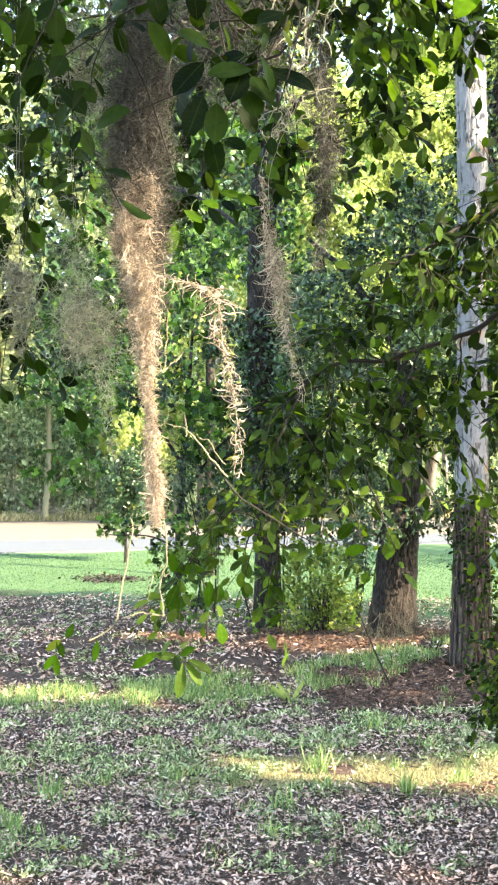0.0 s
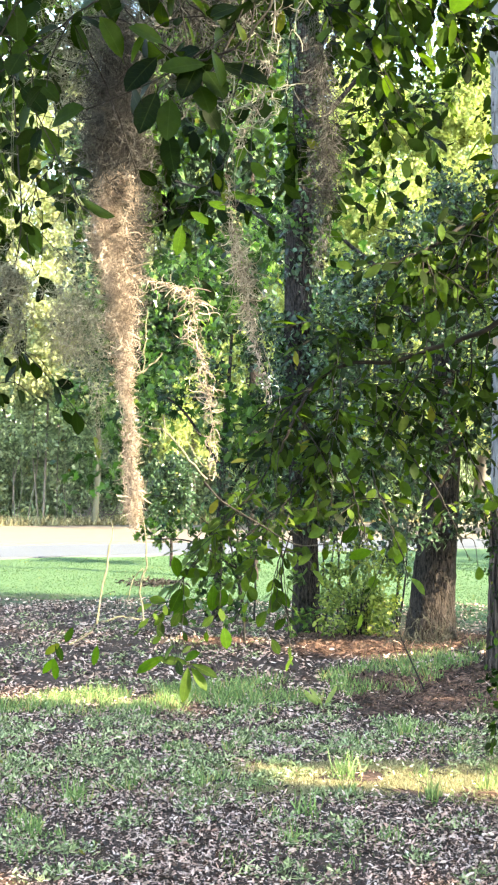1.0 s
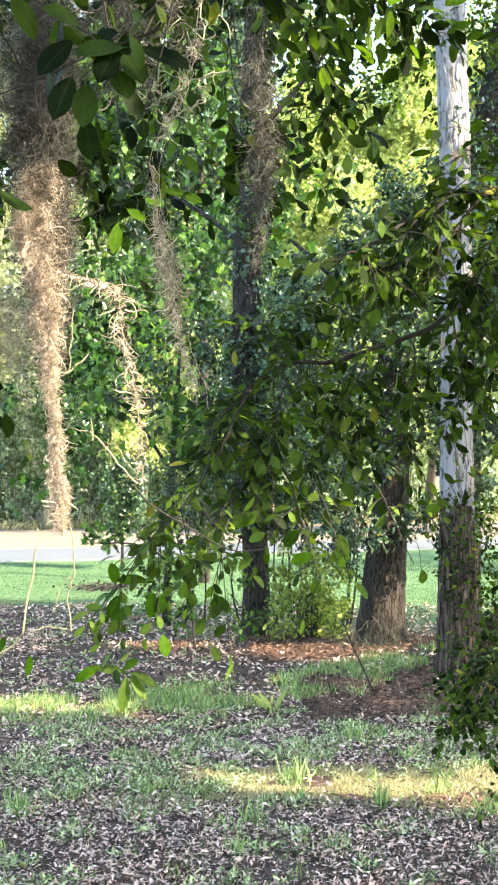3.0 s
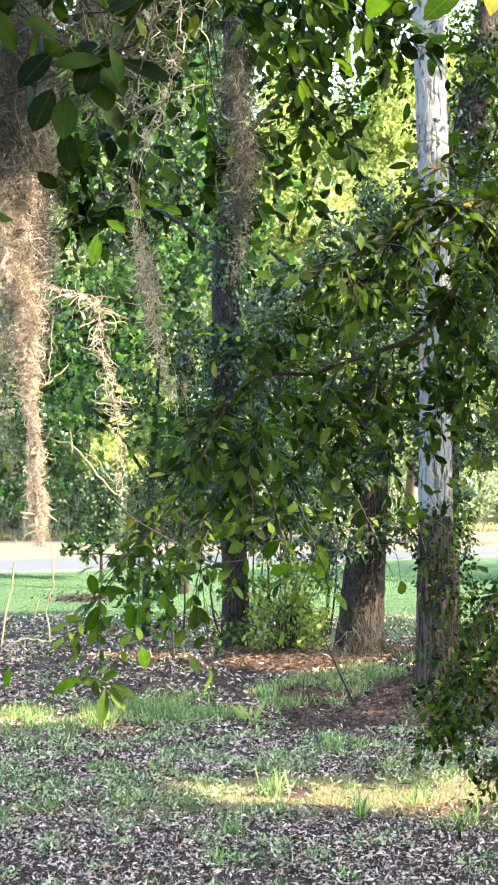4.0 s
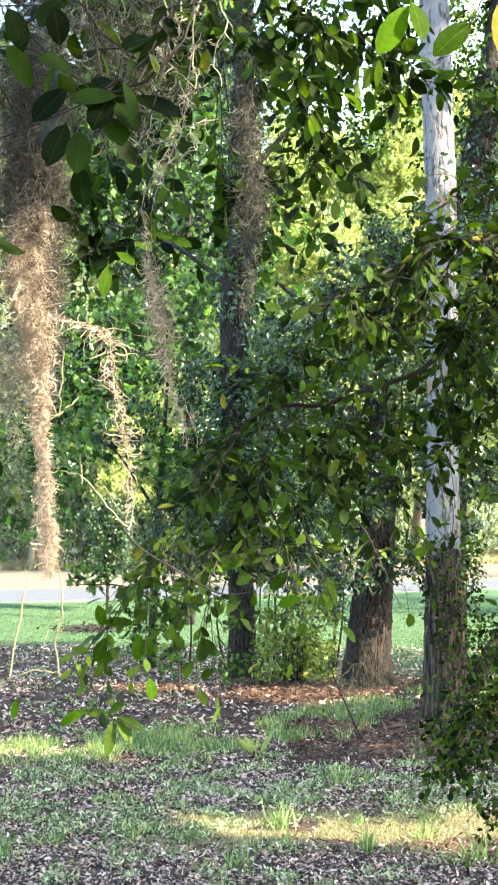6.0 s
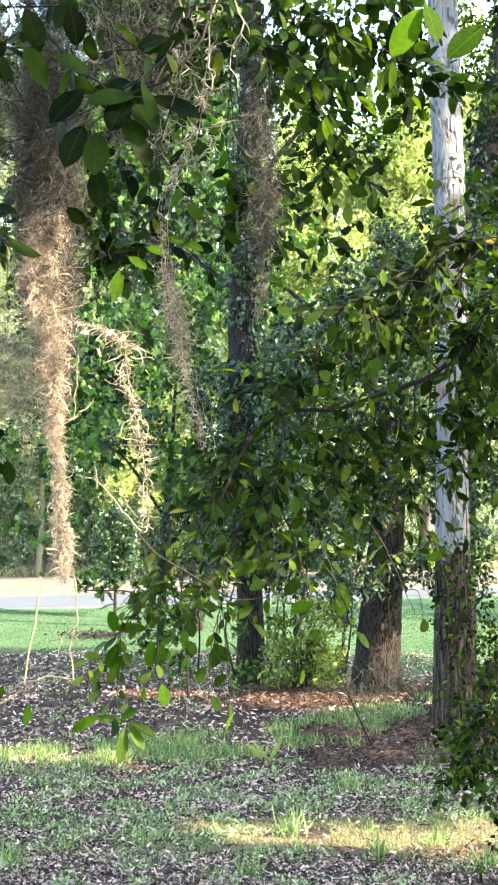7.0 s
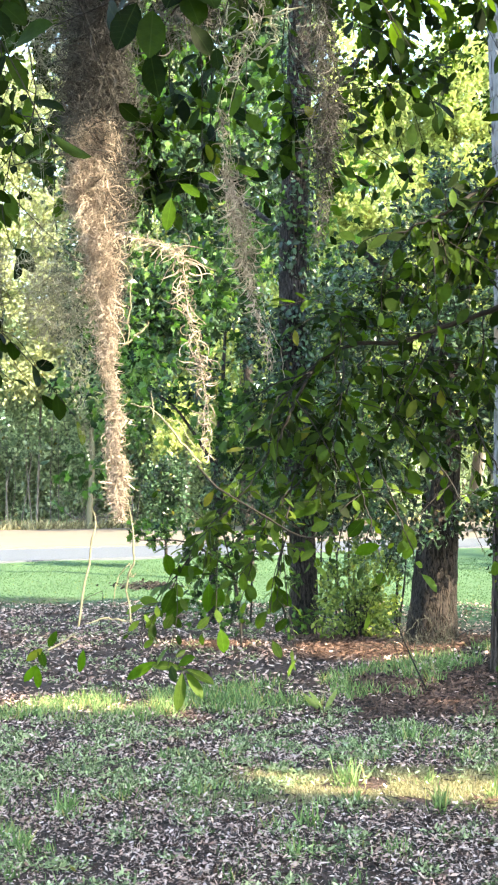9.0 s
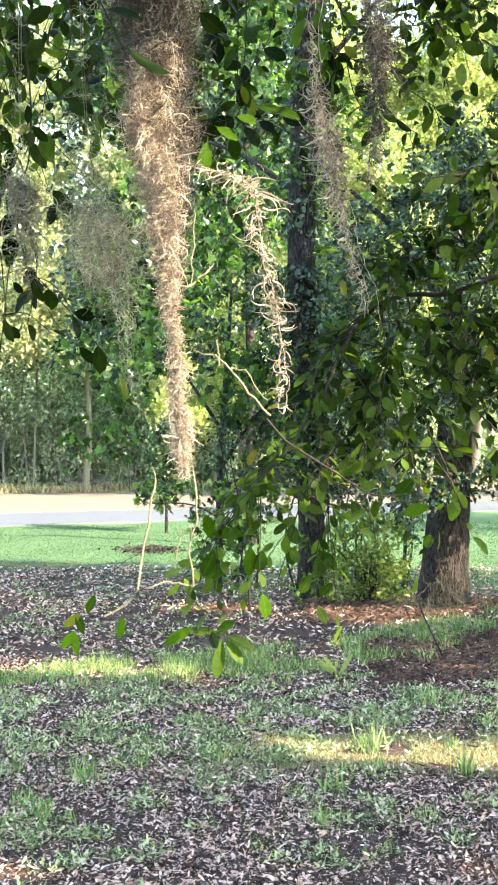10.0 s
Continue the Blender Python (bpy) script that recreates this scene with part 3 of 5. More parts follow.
shrub = empty("shrub")
rng = np.random.default_rng(14)
for k in range(26):
    a = rng.uniform(0, 6.28)
    tip = np.array([0.62 + 0.32 * np.cos(a) * rng.uniform(0.3, 1), 11.2 + 0.3 * np.sin(a), rng.uniform(0.35, 0.7)])
    Geo().tubes(bend([(0.62 + 0.1 * np.cos(a), 11.2 + 0.1 * np.sin(a), 0.0), (tip + [0.62, 11.2, 0.1]) / 2 + [0, 0, 0.1], tip], 6)[None], np.linspace(0.006, 0.002, 6)[None], 4).object("stem", M_TWIG, shrub)
g = crown_leaves(rng, lit_patch(lumps_in(rng, 66, (0.34, 10.9, 0.12), (0.98, 11.4, 0.88), 0.06, 0.14)), 42, 0.05, "mid", Geo())
g.object("foliage", M_SHRUB, shrub, kind="stuff")
tagged(shrub, "low yellow-green shrub at the foot of the trees", "shrub")

# ---- far woods ----
woods = empty("woodland")
rng = np.random.default_rng(15)
g = Geo()
for k in range(110):
    x, y = rng.uniform(-24, 26), rng.uniform(46, 60)
    y += 0.4 * x
    h, r = rng.uniform(7, 16), rng.uniform(0.04, 0.17)
    top = np.array([x + rng.normal() * 0.8, y, h])
    g.tubes(bend([(x, y, -0.1), ((x + top[0]) / 2 + rng.normal() * 0.2, y, h / 2), top], 6)[None], np.linspace(r, r * 0.4, 6)[None], 6)
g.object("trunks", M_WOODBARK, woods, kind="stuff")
g = Geo()
lump = lumps_in(rng, 2000, (-24, 46, 2.2), (26, 62, 24.0), 0.5, 1.6)
lump[:, 1] += 0.4 * lump[:, 0]
keep = lump[:, 2] < 20.0 + 2.0 * np.sin(lump[:, 0] * 0.7) - 5.0 * np.exp(-((lump[:, 0] - 2.6) / 2.2) ** 2)
keep &= (lump[:, 2] < 9.0) | (lump[:, 0] > -5.5) | (rng.random(len(lump)) < 0.6)
crown_leaves(rng, lump[keep], 110, 0.30, "low", g)
lump = lumps_in(rng, 500, (-45, 70, 0.5), (60, 84, 15.0), 1.2, 2.6)
lump = lump[(lump[:, 2] < 10.0) | (lump[:, 0] > -6.0)]
crown_leaves(rng, lump, 90, 0.7, "low", g)
lump = np.r_[lumps_in(rng, 900, (-24, 44.6, 0.1), (26, 52, 3.4), 0.3, 0.8), lumps_in(rng, 260, (-12, 44.2, 0.0), (-2, 45.2, 2.6), 0.2, 0.5), lumps_in(rng, 150, (-12, 43.2, 2.2), (-2, 44.4, 5.2), 0.2, 0.6), lumps_in(rng, 700, (-22, 45.5, 0.1), (-4, 50, 6.0), 0.3, 0.8)]
lump[:, 1] += 0.4 * lump[:, 0]
crown_leaves(rng, lump, 60, 0.18, "low", g)
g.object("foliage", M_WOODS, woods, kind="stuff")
for x, r in ((-7.0, 0.2), (-2.55, 0.26), (-3.7, 0.22)):
    y = 43.6 + 0.45 * x
    x = x * y / 43.0
    Geo().tubes(bend([(x, y, -0.3), (x + 0.12, y, 2.0), (x + 0.05, y, 4.2)], 10)[None], np.linspace(r * 0.55, r * 0.3, 10)[None], 10).object("trunk", M_STEM, woods, smooth=True)
for k in range(22):
    x = rng.uniform(-10.5, -3.5)
    y = 43.9 + 0.45 * x + rng.uniform(0, 1.5)
    h = rng.uniform(2.0, 7.0)
    Geo().tubes(bend([(x, y, -0.3), (x + rng.normal() * 0.15, y, h / 2), (x + rng.normal() * 0.5, y, h)], 8)[None], np.linspace(rng.uniform(0.014, 0.03), 0.008, 8)[None], 6).object("trunk", M_WOODBARK, woods, smooth=True)
tagged(woods, "dense hazy green woodland with thin pale trunks", "woods", kind="stuff")

brush = empty("brush_pile")
for k in range(46):
    base = np.array([-6.75 + rng.normal() * 0.35, 41.2 + rng.normal() * 0.2, 0.0])
    tip = base + np.array([rng.normal() * 0.5, rng.normal() * 0.3, abs(rng.normal()) * 0.4 + 0.1])
    Geo().tubes(bend([base, (base + tip) / 2 + rng.normal(size=3) * 0.12, tip], 7)[None], np.linspace(0.016, 0.008, 7)[None], 4).object("stick", M_WOODBARK, brush)
tagged(brush, "heap of pale dead branches beyond the road", "brush")

back = empty("evergreen_tree")
trunk([(-0.6, 19.0, -0.1), (-0.6, 19.0, 3.0), (-0.7, 19.0, 8.0)], [0.09, 0.07, 0.04], M_BARK_DARK, back, sides=10, rings=16)
lump = lumps_in(rng, 1000, (-3.2, 18.0, 2.25), (1.8, 21.0, 11.2), 0.25, 0.6)
lump = lump[(lump[:, 0] < 0.1) | (lump[:, 2] < 4.7)]
lump = lump[sunlit(lump[:, :3], lump[:, 3] * 0.4, LAWN_GAPS)]
lump = lump[(lump[:, 2] > 3.1) | (lump[:, 0] > -0.5) | (lump[:, 0] < -1.75)]
lump = lump[np.sin(2.3 * lump[:, 0] + 1.0) + np.sin(1.9 * lump[:, 2] + lump[:, 0]) < 0.95]
g = crown_leaves(rng, lump, 92, 0.14, "low", Geo())
g.object("crown", M_HOLLY, back, kind="stuff")
tagged(back, "dense dark evergreen tree behind the bright leaves", "tree")

bush = empty("evergreen_shrub")
trunk([(-2.15, 22.0, -0.12), (-2.15, 22.0, 0.4), (-2.2, 22.0, 0.9)], [0.03, 0.025, 0.015], M_BARK_DARK, bush, sides=8, rings=10)
g = crown_leaves(rng, lumps_in(rng, 46, (-2.5, 21.6, 0.6), (-1.75, 22.4, 1.8), 0.1, 0.24), 80, 0.08, "low", Geo())
g.object("foliage", M_HOLLY, bush, kind="stuff")
tagged(bush, "dark rounded evergreen shrub on the lawn's edge", "shrub")

sunny = empty("sunlit_tree")
trunk([(6.5, 46.3, -0.3), (6.5, 43, 4), (6.2, 39, 9)], [0.25, 0.2, 0.1], M_WOODBARK, sunny, sides=10, rings=16)
lump = lumps_in(rng, 470, (1.0, 34.5, 6.5), (11.0, 38.5, 14.6), 0.35, 1.0)
lump = lump[lump[:, 2] < 12.6 + np.clip(lump[:, 0] - 3.4, 0, 2)]
g = crown_leaves(rng, lump, 260, 0.15, "low", Geo())
crown_leaves(rng, lumps_in(rng, 300, (1.5, 34.5, 2.4), (11.0, 38.5, 7.5), 0.35, 0.9), 170, 0.15, "low", g)
lace = lumps_in(rng, 90, (1.0, 35.0, 12.6), (11.0, 38.5, 17.0), 0.3, 0.9)
crown_leaves(rng, lace, 60, 0.15, "low", g)
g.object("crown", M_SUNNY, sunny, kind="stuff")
tagged(sunny, "broad tree with sunlit yellow-green foliage beyond the road", "tree")

golden = empty("sunlit_tree")
trunk([(-1.6, 42.7, -0.3), (-1.6, 41.0, 4), (-1.5, 38.0, 9)], [0.16, 0.13, 0.06], M_WOODBARK, golden, sides=10, rings=16)
g = crown_leaves(rng, np.r_[lumps_in(rng, 360, (-4.0, 36.0, 2.0), (1.6, 39.0, 11.0), 0.3, 0.8), lumps_in(rng, 90, (-1.0, 36.0, 10.5), (2.0, 38.5, 15.6), 0.3, 0.8)], 120, 0.16, "low", Geo())
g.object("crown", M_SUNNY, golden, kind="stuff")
tagged(golden, "sunlit yellow-green tree seen through gaps in nearer leaves", "tree")

paler = empty("sunlit_tree")
trunk([(-8.3, 40.6, -0.3), (-8.1, 40.3, 4), (-7.6, 38.6, 9)], [0.04, 0.035, 0.025], M_WOODBARK, paler, sides=10, rings=16)
g = crown_leaves(rng, lumps_in(rng, 620, (-10.8, 36.8, 4.2), (-3.3, 39.8, 14.4), 0.3, 0.85), 110, 0.17, "low", Geo())
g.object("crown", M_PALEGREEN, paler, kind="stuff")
tagged(paler, "tree with pale green sunlit foliage beyond the road", "tree")

# ---- the live oak that the camera stands under ----
live = empty("live_oak")
tagged(live, "spreading live oak with drooping leafy boughs", "tree")
trunk([(4.2, 2.2, -0.1), (4.1, 2.2, 0.9), (3.9, 2.3, 1.9), (3.6, 2.4, 2.9)], [0.36, 0.30, 0.27, 0.22], M_BARK, live, flare=0.4, sides=24)
limbs(live, [([(3.65, 2.4, 2.8), (2.6, 3.0, 3.5), (1.2, 3.5, 3.75), (-0.3, 3.5, 3.8), (-1.8, 3.3, 4.0)], 0.15, 0.04),
             ([(3.65, 2.4, 2.75), (2.4, 2.2, 3.1), (1.0, 2.1, 3.05), (-0.2, 2.15, 2.95), (-1.2, 2.2, 3.1)], 0.10, 0.025),
             ([(3.7, 2.4, 2.6), (2.7, 3.4, 2.75), (1.7, 3.85, 2.62), (1.11, 3.9, 2.34)], 0.06, 0.018),
             ([(2.7, 3.4, 2.75), (2.2, 4.0, 2.5), (1.7, 4.3, 2.2)], 0.03, 0.012),
             ([(3.6, 2.4, 2.9), (4.4, 1.6, 4.5), (5.5, 0.0, 6.0)], 0.16, 0.05),
             ([(3.6, 2.4, 2.9), (3.4, 3.6, 4.8), (3.6, 5.0, 6.4)], 0.14, 0.05)], M_BARK)

LEAF_MESHES = {}


def leaf_object(base, tip, face, width, material, parent):
    """One single leaf: a mesh shared by all the leaves of its kind."""
    key = material.name
    if key not in LEAF_MESHES:
        pts, faces = leaf_shape("fine")
        stalk = np.array([(-0.16, 0.03, 0), (-0.16, -0.03, 0), (0.02, -0.04, 0), (0.02, 0.04, 0)])
        ob = Geo().raw(pts, faces).raw(stalk, [(0, 1, 2, 3)]).object("leaf", material, smooth=True)
        LEAF_MESHES[key] = ob.data
        bpy.data.objects.remove(ob)
    ob = new("leaf", LEAF_MESHES[key])
    base, tip = Vector(base), Vector(tip)
    a = tip - base
    n = Vector(face)
    s = n.cross(a).normalized()
    n = a.cross(s).normalized()
    m = Matrix((a, s * (width / 2), n * (width / 2))).transposed().to_4x4()
    m.translation = base
    ob.matrix_world = m
    ob.parent = parent
    return ob


def branch(stems, per, size, material, seed, single=None, name="branch", radius=0.003, droop=0.6, spread=0.035, root=None, twigs=3, kind="oval", label="", slim=0.53):
    """A branch with its side twigs and leaves. single: the material of leaves that are objects of their own."""
    rng = np.random.default_rng(seed)
    for pts in stems:
        pts = [tuple(p) for p in pts]
        if root:
            pts = [root, tuple((np.array(root) * 0.45 + np.array(pts[0]) * 0.55) + rng.normal(size=3) * 0.04)] + pts
        line = bend(pts, 8 * len(pts))
        line[1:] += np.cumsum(rng.normal(size=(len(line) - 1, 3)) * 0.0022, 0)
        wood_ob = Geo().tubes(line[None], np.linspace(radius, radius * 0.35, len(line))[None], 6).object(name, M_TWIG, live, label, smooth=True)
        if root:
            line = line[12:]
        spots = [line[max(0, len(line) // 8):]]
        wood = Geo()
        for k in range(twigs * (len(pts) - 1 if not root else len(pts) - 3)):
            i = rng.integers(len(line) // 5, len(line) - 1)
            way = unit(line[i] - line[i - 1])
            out = unit(rng.normal(size=3) * np.array([1, 0.7, 0.7]) + 0.5 * way - np.array([0, 0, 0.3]))
            ln = rng.uniform(0.07, 0.26)
            tip = line[i] + out * ln + np.array([0, 0, -0.25 * ln])
            tw = bend([line[i], (line[i] + tip) / 2 + rng.normal(size=3) * 0.012 + np.array([0, 0, 0.1 * ln]), tip], 7)
            wood.tubes(tw[None], np.linspace(max(radius * 0.3, 0.0014), 0.0008, 7)[None], 4)
            spots.append(tw)
        if twigs:
            wood.object("twig", M_TWIG, wood_ob, kind="stuff", smooth=True)
        if not per:
            continue
        rows = [spray_leaves(s, max(2, int(per * rng.uniform(0.35, 1.5) * (0.55 + np.linalg.norm(s[-1] - s[0]) * 3.0))), spread, size, rng, droop) for s in spots]
        pos, along, face, ln = (np.concatenate([r[k] for r in rows]) for k in range(4))
        if single:
            for p, a, f, l in zip(pos, along, face, ln):
                leaf_object(p, p + a * l, f, l * slim * rng.uniform(0.85, 1.15), single, wood_ob)
        else:
            Geo().leaves(pos, along, face, ln, ln * slim * rng.uniform(0.85, 1.2, len(ln)), kind).object("foliage", material, wood_ob, kind="stuff", smooth=True)
    return wood_ob


main_bough = branch([[(1.074, 3.756, 2.310), (0.872, 3.756, 2.127), (0.708, 3.756, 2.002), (0.544, 3.756, 1.935), (0.410, 3.756, 1.887), (0.265, 3.737, 1.877), (0.179, 3.718, 1.829), (0.121, 3.679, 1.723), (0.083, 3.660, 1.627)]],
                    2, 0.05, M_OAK, 21, radius=0.0105, twigs=2, label="long drooping bough")
branch([[(0.18, 3.85, 1.83), (0.10, 3.75, 1.72), (0.03, 3.75, 1.56)], [(0.35, 3.90, 1.89), (0.26, 3.80, 1.74), (0.20, 3.80, 1.54)], [(0.49, 3.90, 1.92), (0.42, 3.85, 1.76), (0.35, 3.85, 1.56)],
        [(0.56, 3.90, 1.95), (0.52, 3.90, 1.78), (0.49, 3.90, 1.59)]], 8, 0.05, M_OAK, 22, slim=0.44, twigs=9)
branch([[(0.66, 3.90, 1.98), (0.66, 3.90, 1.82), (0.63, 3.90, 1.63)], [(0.77, 3.92, 2.05), (0.81, 3.95, 1.89), (0.77, 3.95, 1.68)], [(0.89, 3.92, 2.14), (0.94, 4.00, 1.98), (0.92, 4.00, 1.75)],
        [(0.98, 3.92, 2.21), (1.08, 4.00, 2.07), (1.06, 4.00, 1.86)]], 8, 0.05, M_OAK, 23, slim=0.44, twigs=9)
branch([[(0.55, 3.90, 1.94), (0.42, 3.85, 2.05), (0.27, 3.85, 2.07)], [(0.73, 3.90, 2.02), (0.65, 3.90, 2.13), (0.51, 3.90, 2.20)], [(0.41, 3.88, 1.89), (0.28, 3.70, 1.95), (0.21, 3.70, 1.97)],
        [(0.91, 3.92, 2.15), (0.85, 4.00, 2.07), (0.78, 4.00, 1.86)], [(0.26, 3.86, 1.87), (0.23, 3.70, 1.72), (0.15, 3.70, 1.58)]], 8, 0.05, M_OAK, 24, slim=0.44, twigs=8)
low_branch = branch([[(0.08, 3.80, 1.63), (-0.02, 3.60, 1.47), (-0.15, 3.60, 1.30), (-0.26, 3.60, 1.14)], [(0.20, 3.80, 1.58), (0.05, 3.65, 1.39), (-0.03, 3.65, 1.13)], [(0.12, 3.78, 1.54), (0.09, 3.60, 1.36), (0.06, 3.60, 1.17)],
                     [(-0.02, 3.60, 1.47), (-0.10, 3.60, 1.39), (-0.19, 3.60, 1.25)]], 6, 0.045, M_OAK, 25, single=M_MID_ONE, twigs=4)
branch([[(0.26, 3.78, 1.58), (0.31, 3.65, 1.42), (0.32, 3.65, 1.29)], [(0.47, 3.85, 1.61), (0.55, 3.65, 1.47), (0.61, 3.65, 1.31)], [(0.63, 3.88, 1.66), (0.68, 3.70, 1.51), (0.66, 3.70, 1.38)],
        [(0.86, 3.98, 1.78), (0.88, 3.70, 1.64), (0.84, 3.70, 1.56)], [(0.34, 3.83, 1.58), (0.40, 3.65, 1.42), (0.45, 3.65, 1.26)]], 4, 0.052, M_OAK, 26, single=M_MID_ONE, twigs=2)
branch([[(1.00, 3.45, 2.37), (0.83, 3.45, 2.31), (0.70, 3.45, 2.32), (0.59, 3.45, 2.24)], [(0.70, 3.45, 2.31), (0.61, 3.45, 2.21), (0.51, 3.45, 2.09)], [(0.79, 3.45, 2.30), (0.70, 3.45, 2.17), (0.62, 3.45, 2.03)],
        [(0.88, 3.45, 2.33), (0.82, 3.45, 2.18), (0.76, 3.45, 2.06)], [(0.58, 3.45, 2.23), (0.48, 3.40, 2.17), (0.39, 3.40, 2.13)]], 8, 0.05, M_OAK, 27, radius=0.006, twigs=7, slim=0.46)
branch([[(1.7, 3.6, 2.8), (1.0, 3.45, 2.38)], [(0.95, 3.46, 2.36), (0.92, 3.50, 2.16), (0.87, 3.50, 2.01)], [(0.84, 3.46, 2.32), (0.86, 3.50, 2.44), (0.92, 3.50, 2.55)]], 8, 0.05, M_OAK, 28, radius=0.006, twigs=6, slim=0.46)
branch([[(0.27, 3.80, 3.17), (0.38, 3.80, 2.96), (0.48, 3.80, 2.78)], [(0.41, 3.70, 3.16), (0.56, 3.70, 2.93), (0.74, 3.70, 2.78)], [(0.54, 3.70, 3.13), (0.63, 3.70, 2.93), (0.66, 3.70, 2.78)],
        [(0.35, 3.90, 3.20), (0.32, 3.90, 2.93), (0.35, 3.90, 2.72)]], 8, 0.058, M_OAK, 29, twigs=7, root=(0.6, 3.52, 3.74))
branch([[(0.18, 3.80, 3.03), (0.30, 3.80, 2.76), (0.38, 3.80, 2.55)], [(0.14, 4.00, 2.70), (0.39, 4.00, 2.66), (0.59, 4.00, 2.74)], [(0.11, 4.10, 2.69), (0.29, 4.10, 2.56), (0.47, 4.10, 2.43)]],
       7, 0.058, M_OAK, 30, twigs=7, root=(0.1, 3.52, 3.76))
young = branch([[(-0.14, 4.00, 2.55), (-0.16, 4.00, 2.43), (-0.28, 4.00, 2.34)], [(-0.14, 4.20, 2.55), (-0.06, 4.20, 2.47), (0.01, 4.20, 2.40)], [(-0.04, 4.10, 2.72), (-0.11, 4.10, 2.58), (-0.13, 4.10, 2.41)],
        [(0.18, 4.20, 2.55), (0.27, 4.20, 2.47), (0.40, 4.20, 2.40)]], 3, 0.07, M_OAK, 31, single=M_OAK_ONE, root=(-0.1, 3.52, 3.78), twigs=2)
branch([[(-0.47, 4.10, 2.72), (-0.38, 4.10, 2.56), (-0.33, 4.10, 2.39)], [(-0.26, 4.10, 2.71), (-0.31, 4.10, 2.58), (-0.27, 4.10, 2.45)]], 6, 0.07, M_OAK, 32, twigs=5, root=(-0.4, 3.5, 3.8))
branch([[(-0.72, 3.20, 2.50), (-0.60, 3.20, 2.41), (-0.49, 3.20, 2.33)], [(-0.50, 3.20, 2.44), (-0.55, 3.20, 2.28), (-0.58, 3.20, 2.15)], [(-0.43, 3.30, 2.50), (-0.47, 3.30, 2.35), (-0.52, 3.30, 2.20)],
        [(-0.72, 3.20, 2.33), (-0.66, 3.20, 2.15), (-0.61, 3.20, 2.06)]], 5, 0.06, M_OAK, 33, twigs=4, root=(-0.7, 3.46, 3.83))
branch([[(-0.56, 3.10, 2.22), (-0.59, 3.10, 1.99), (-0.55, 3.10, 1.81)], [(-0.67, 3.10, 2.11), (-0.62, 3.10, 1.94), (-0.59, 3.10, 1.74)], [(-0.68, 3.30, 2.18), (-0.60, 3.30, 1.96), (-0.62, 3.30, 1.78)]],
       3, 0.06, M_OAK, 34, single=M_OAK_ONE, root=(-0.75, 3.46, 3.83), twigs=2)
shady = branch([[(1.35, 4.8, 1.30), (1.17, 4.8, 0.98), (1.03, 4.8, 0.74), (0.91, 4.75, 0.62)], [(1.37, 4.9, 1.12), (1.20, 4.9, 0.80), (1.07, 4.85, 0.58)], [(1.39, 4.8, 0.98), (1.27, 4.8, 0.72), (1.15, 4.8, 0.50)],
        [(1.37, 4.7, 1.40), (1.19, 4.7, 1.22), (1.09, 4.7, 1.06)], [(1.41, 4.85, 0.82), (1.33, 4.85, 0.62), (1.25, 4.85, 0.46)], [(1.17, 4.8, 0.98), (1.03, 4.75, 0.86), (0.93, 4.75, 0.76)]], 11, 0.034, M_OAK, 35, root=(1.7, 4.3, 2.2), twigs=14, slim=0.5)
rng = np.random.default_rng(151)
lump = np.r_[lumps_in(rng, 16, (1.08, 4.6, 0.48), (1.55, 5.1, 0.95), 0.04, 0.12), lumps_in(rng, 8, (0.86, 4.6, 0.6), (1.1, 5.0, 0.78), 0.04, 0.09)]
crown_leaves(rng, lump, 17, 0.034, "oval", Geo(), droop=0.6).object("foliage", M_OAK, shady, kind="stuff", smooth=True)

rng = np.random.default_rng(150)
crown_leaves(rng, lumps_in(rng, 90, (-1.5, 4.4, 3.0), (0.1, 5.6, 4.3), 0.1, 0.26), 34, 0.06, "oval", Geo(), droop=0.6).object("crown", M_OAK, live, kind="stuff", smooth=True)
limbs(live, [([(-0.3, 3.5, 3.8), (-0.5, 4.4, 4.1), (-0.8, 5.2, 4.0)], 0.03, 0.01)], M_BARK)

# lit leaves on this spray: same oak leaf, sun glow put into the colour
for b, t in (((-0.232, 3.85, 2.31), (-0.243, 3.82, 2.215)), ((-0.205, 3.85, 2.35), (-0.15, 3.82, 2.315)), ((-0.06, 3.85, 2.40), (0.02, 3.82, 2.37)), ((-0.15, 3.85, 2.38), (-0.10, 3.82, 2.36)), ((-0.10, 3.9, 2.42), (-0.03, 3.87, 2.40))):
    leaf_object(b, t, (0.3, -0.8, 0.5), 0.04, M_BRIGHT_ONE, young)

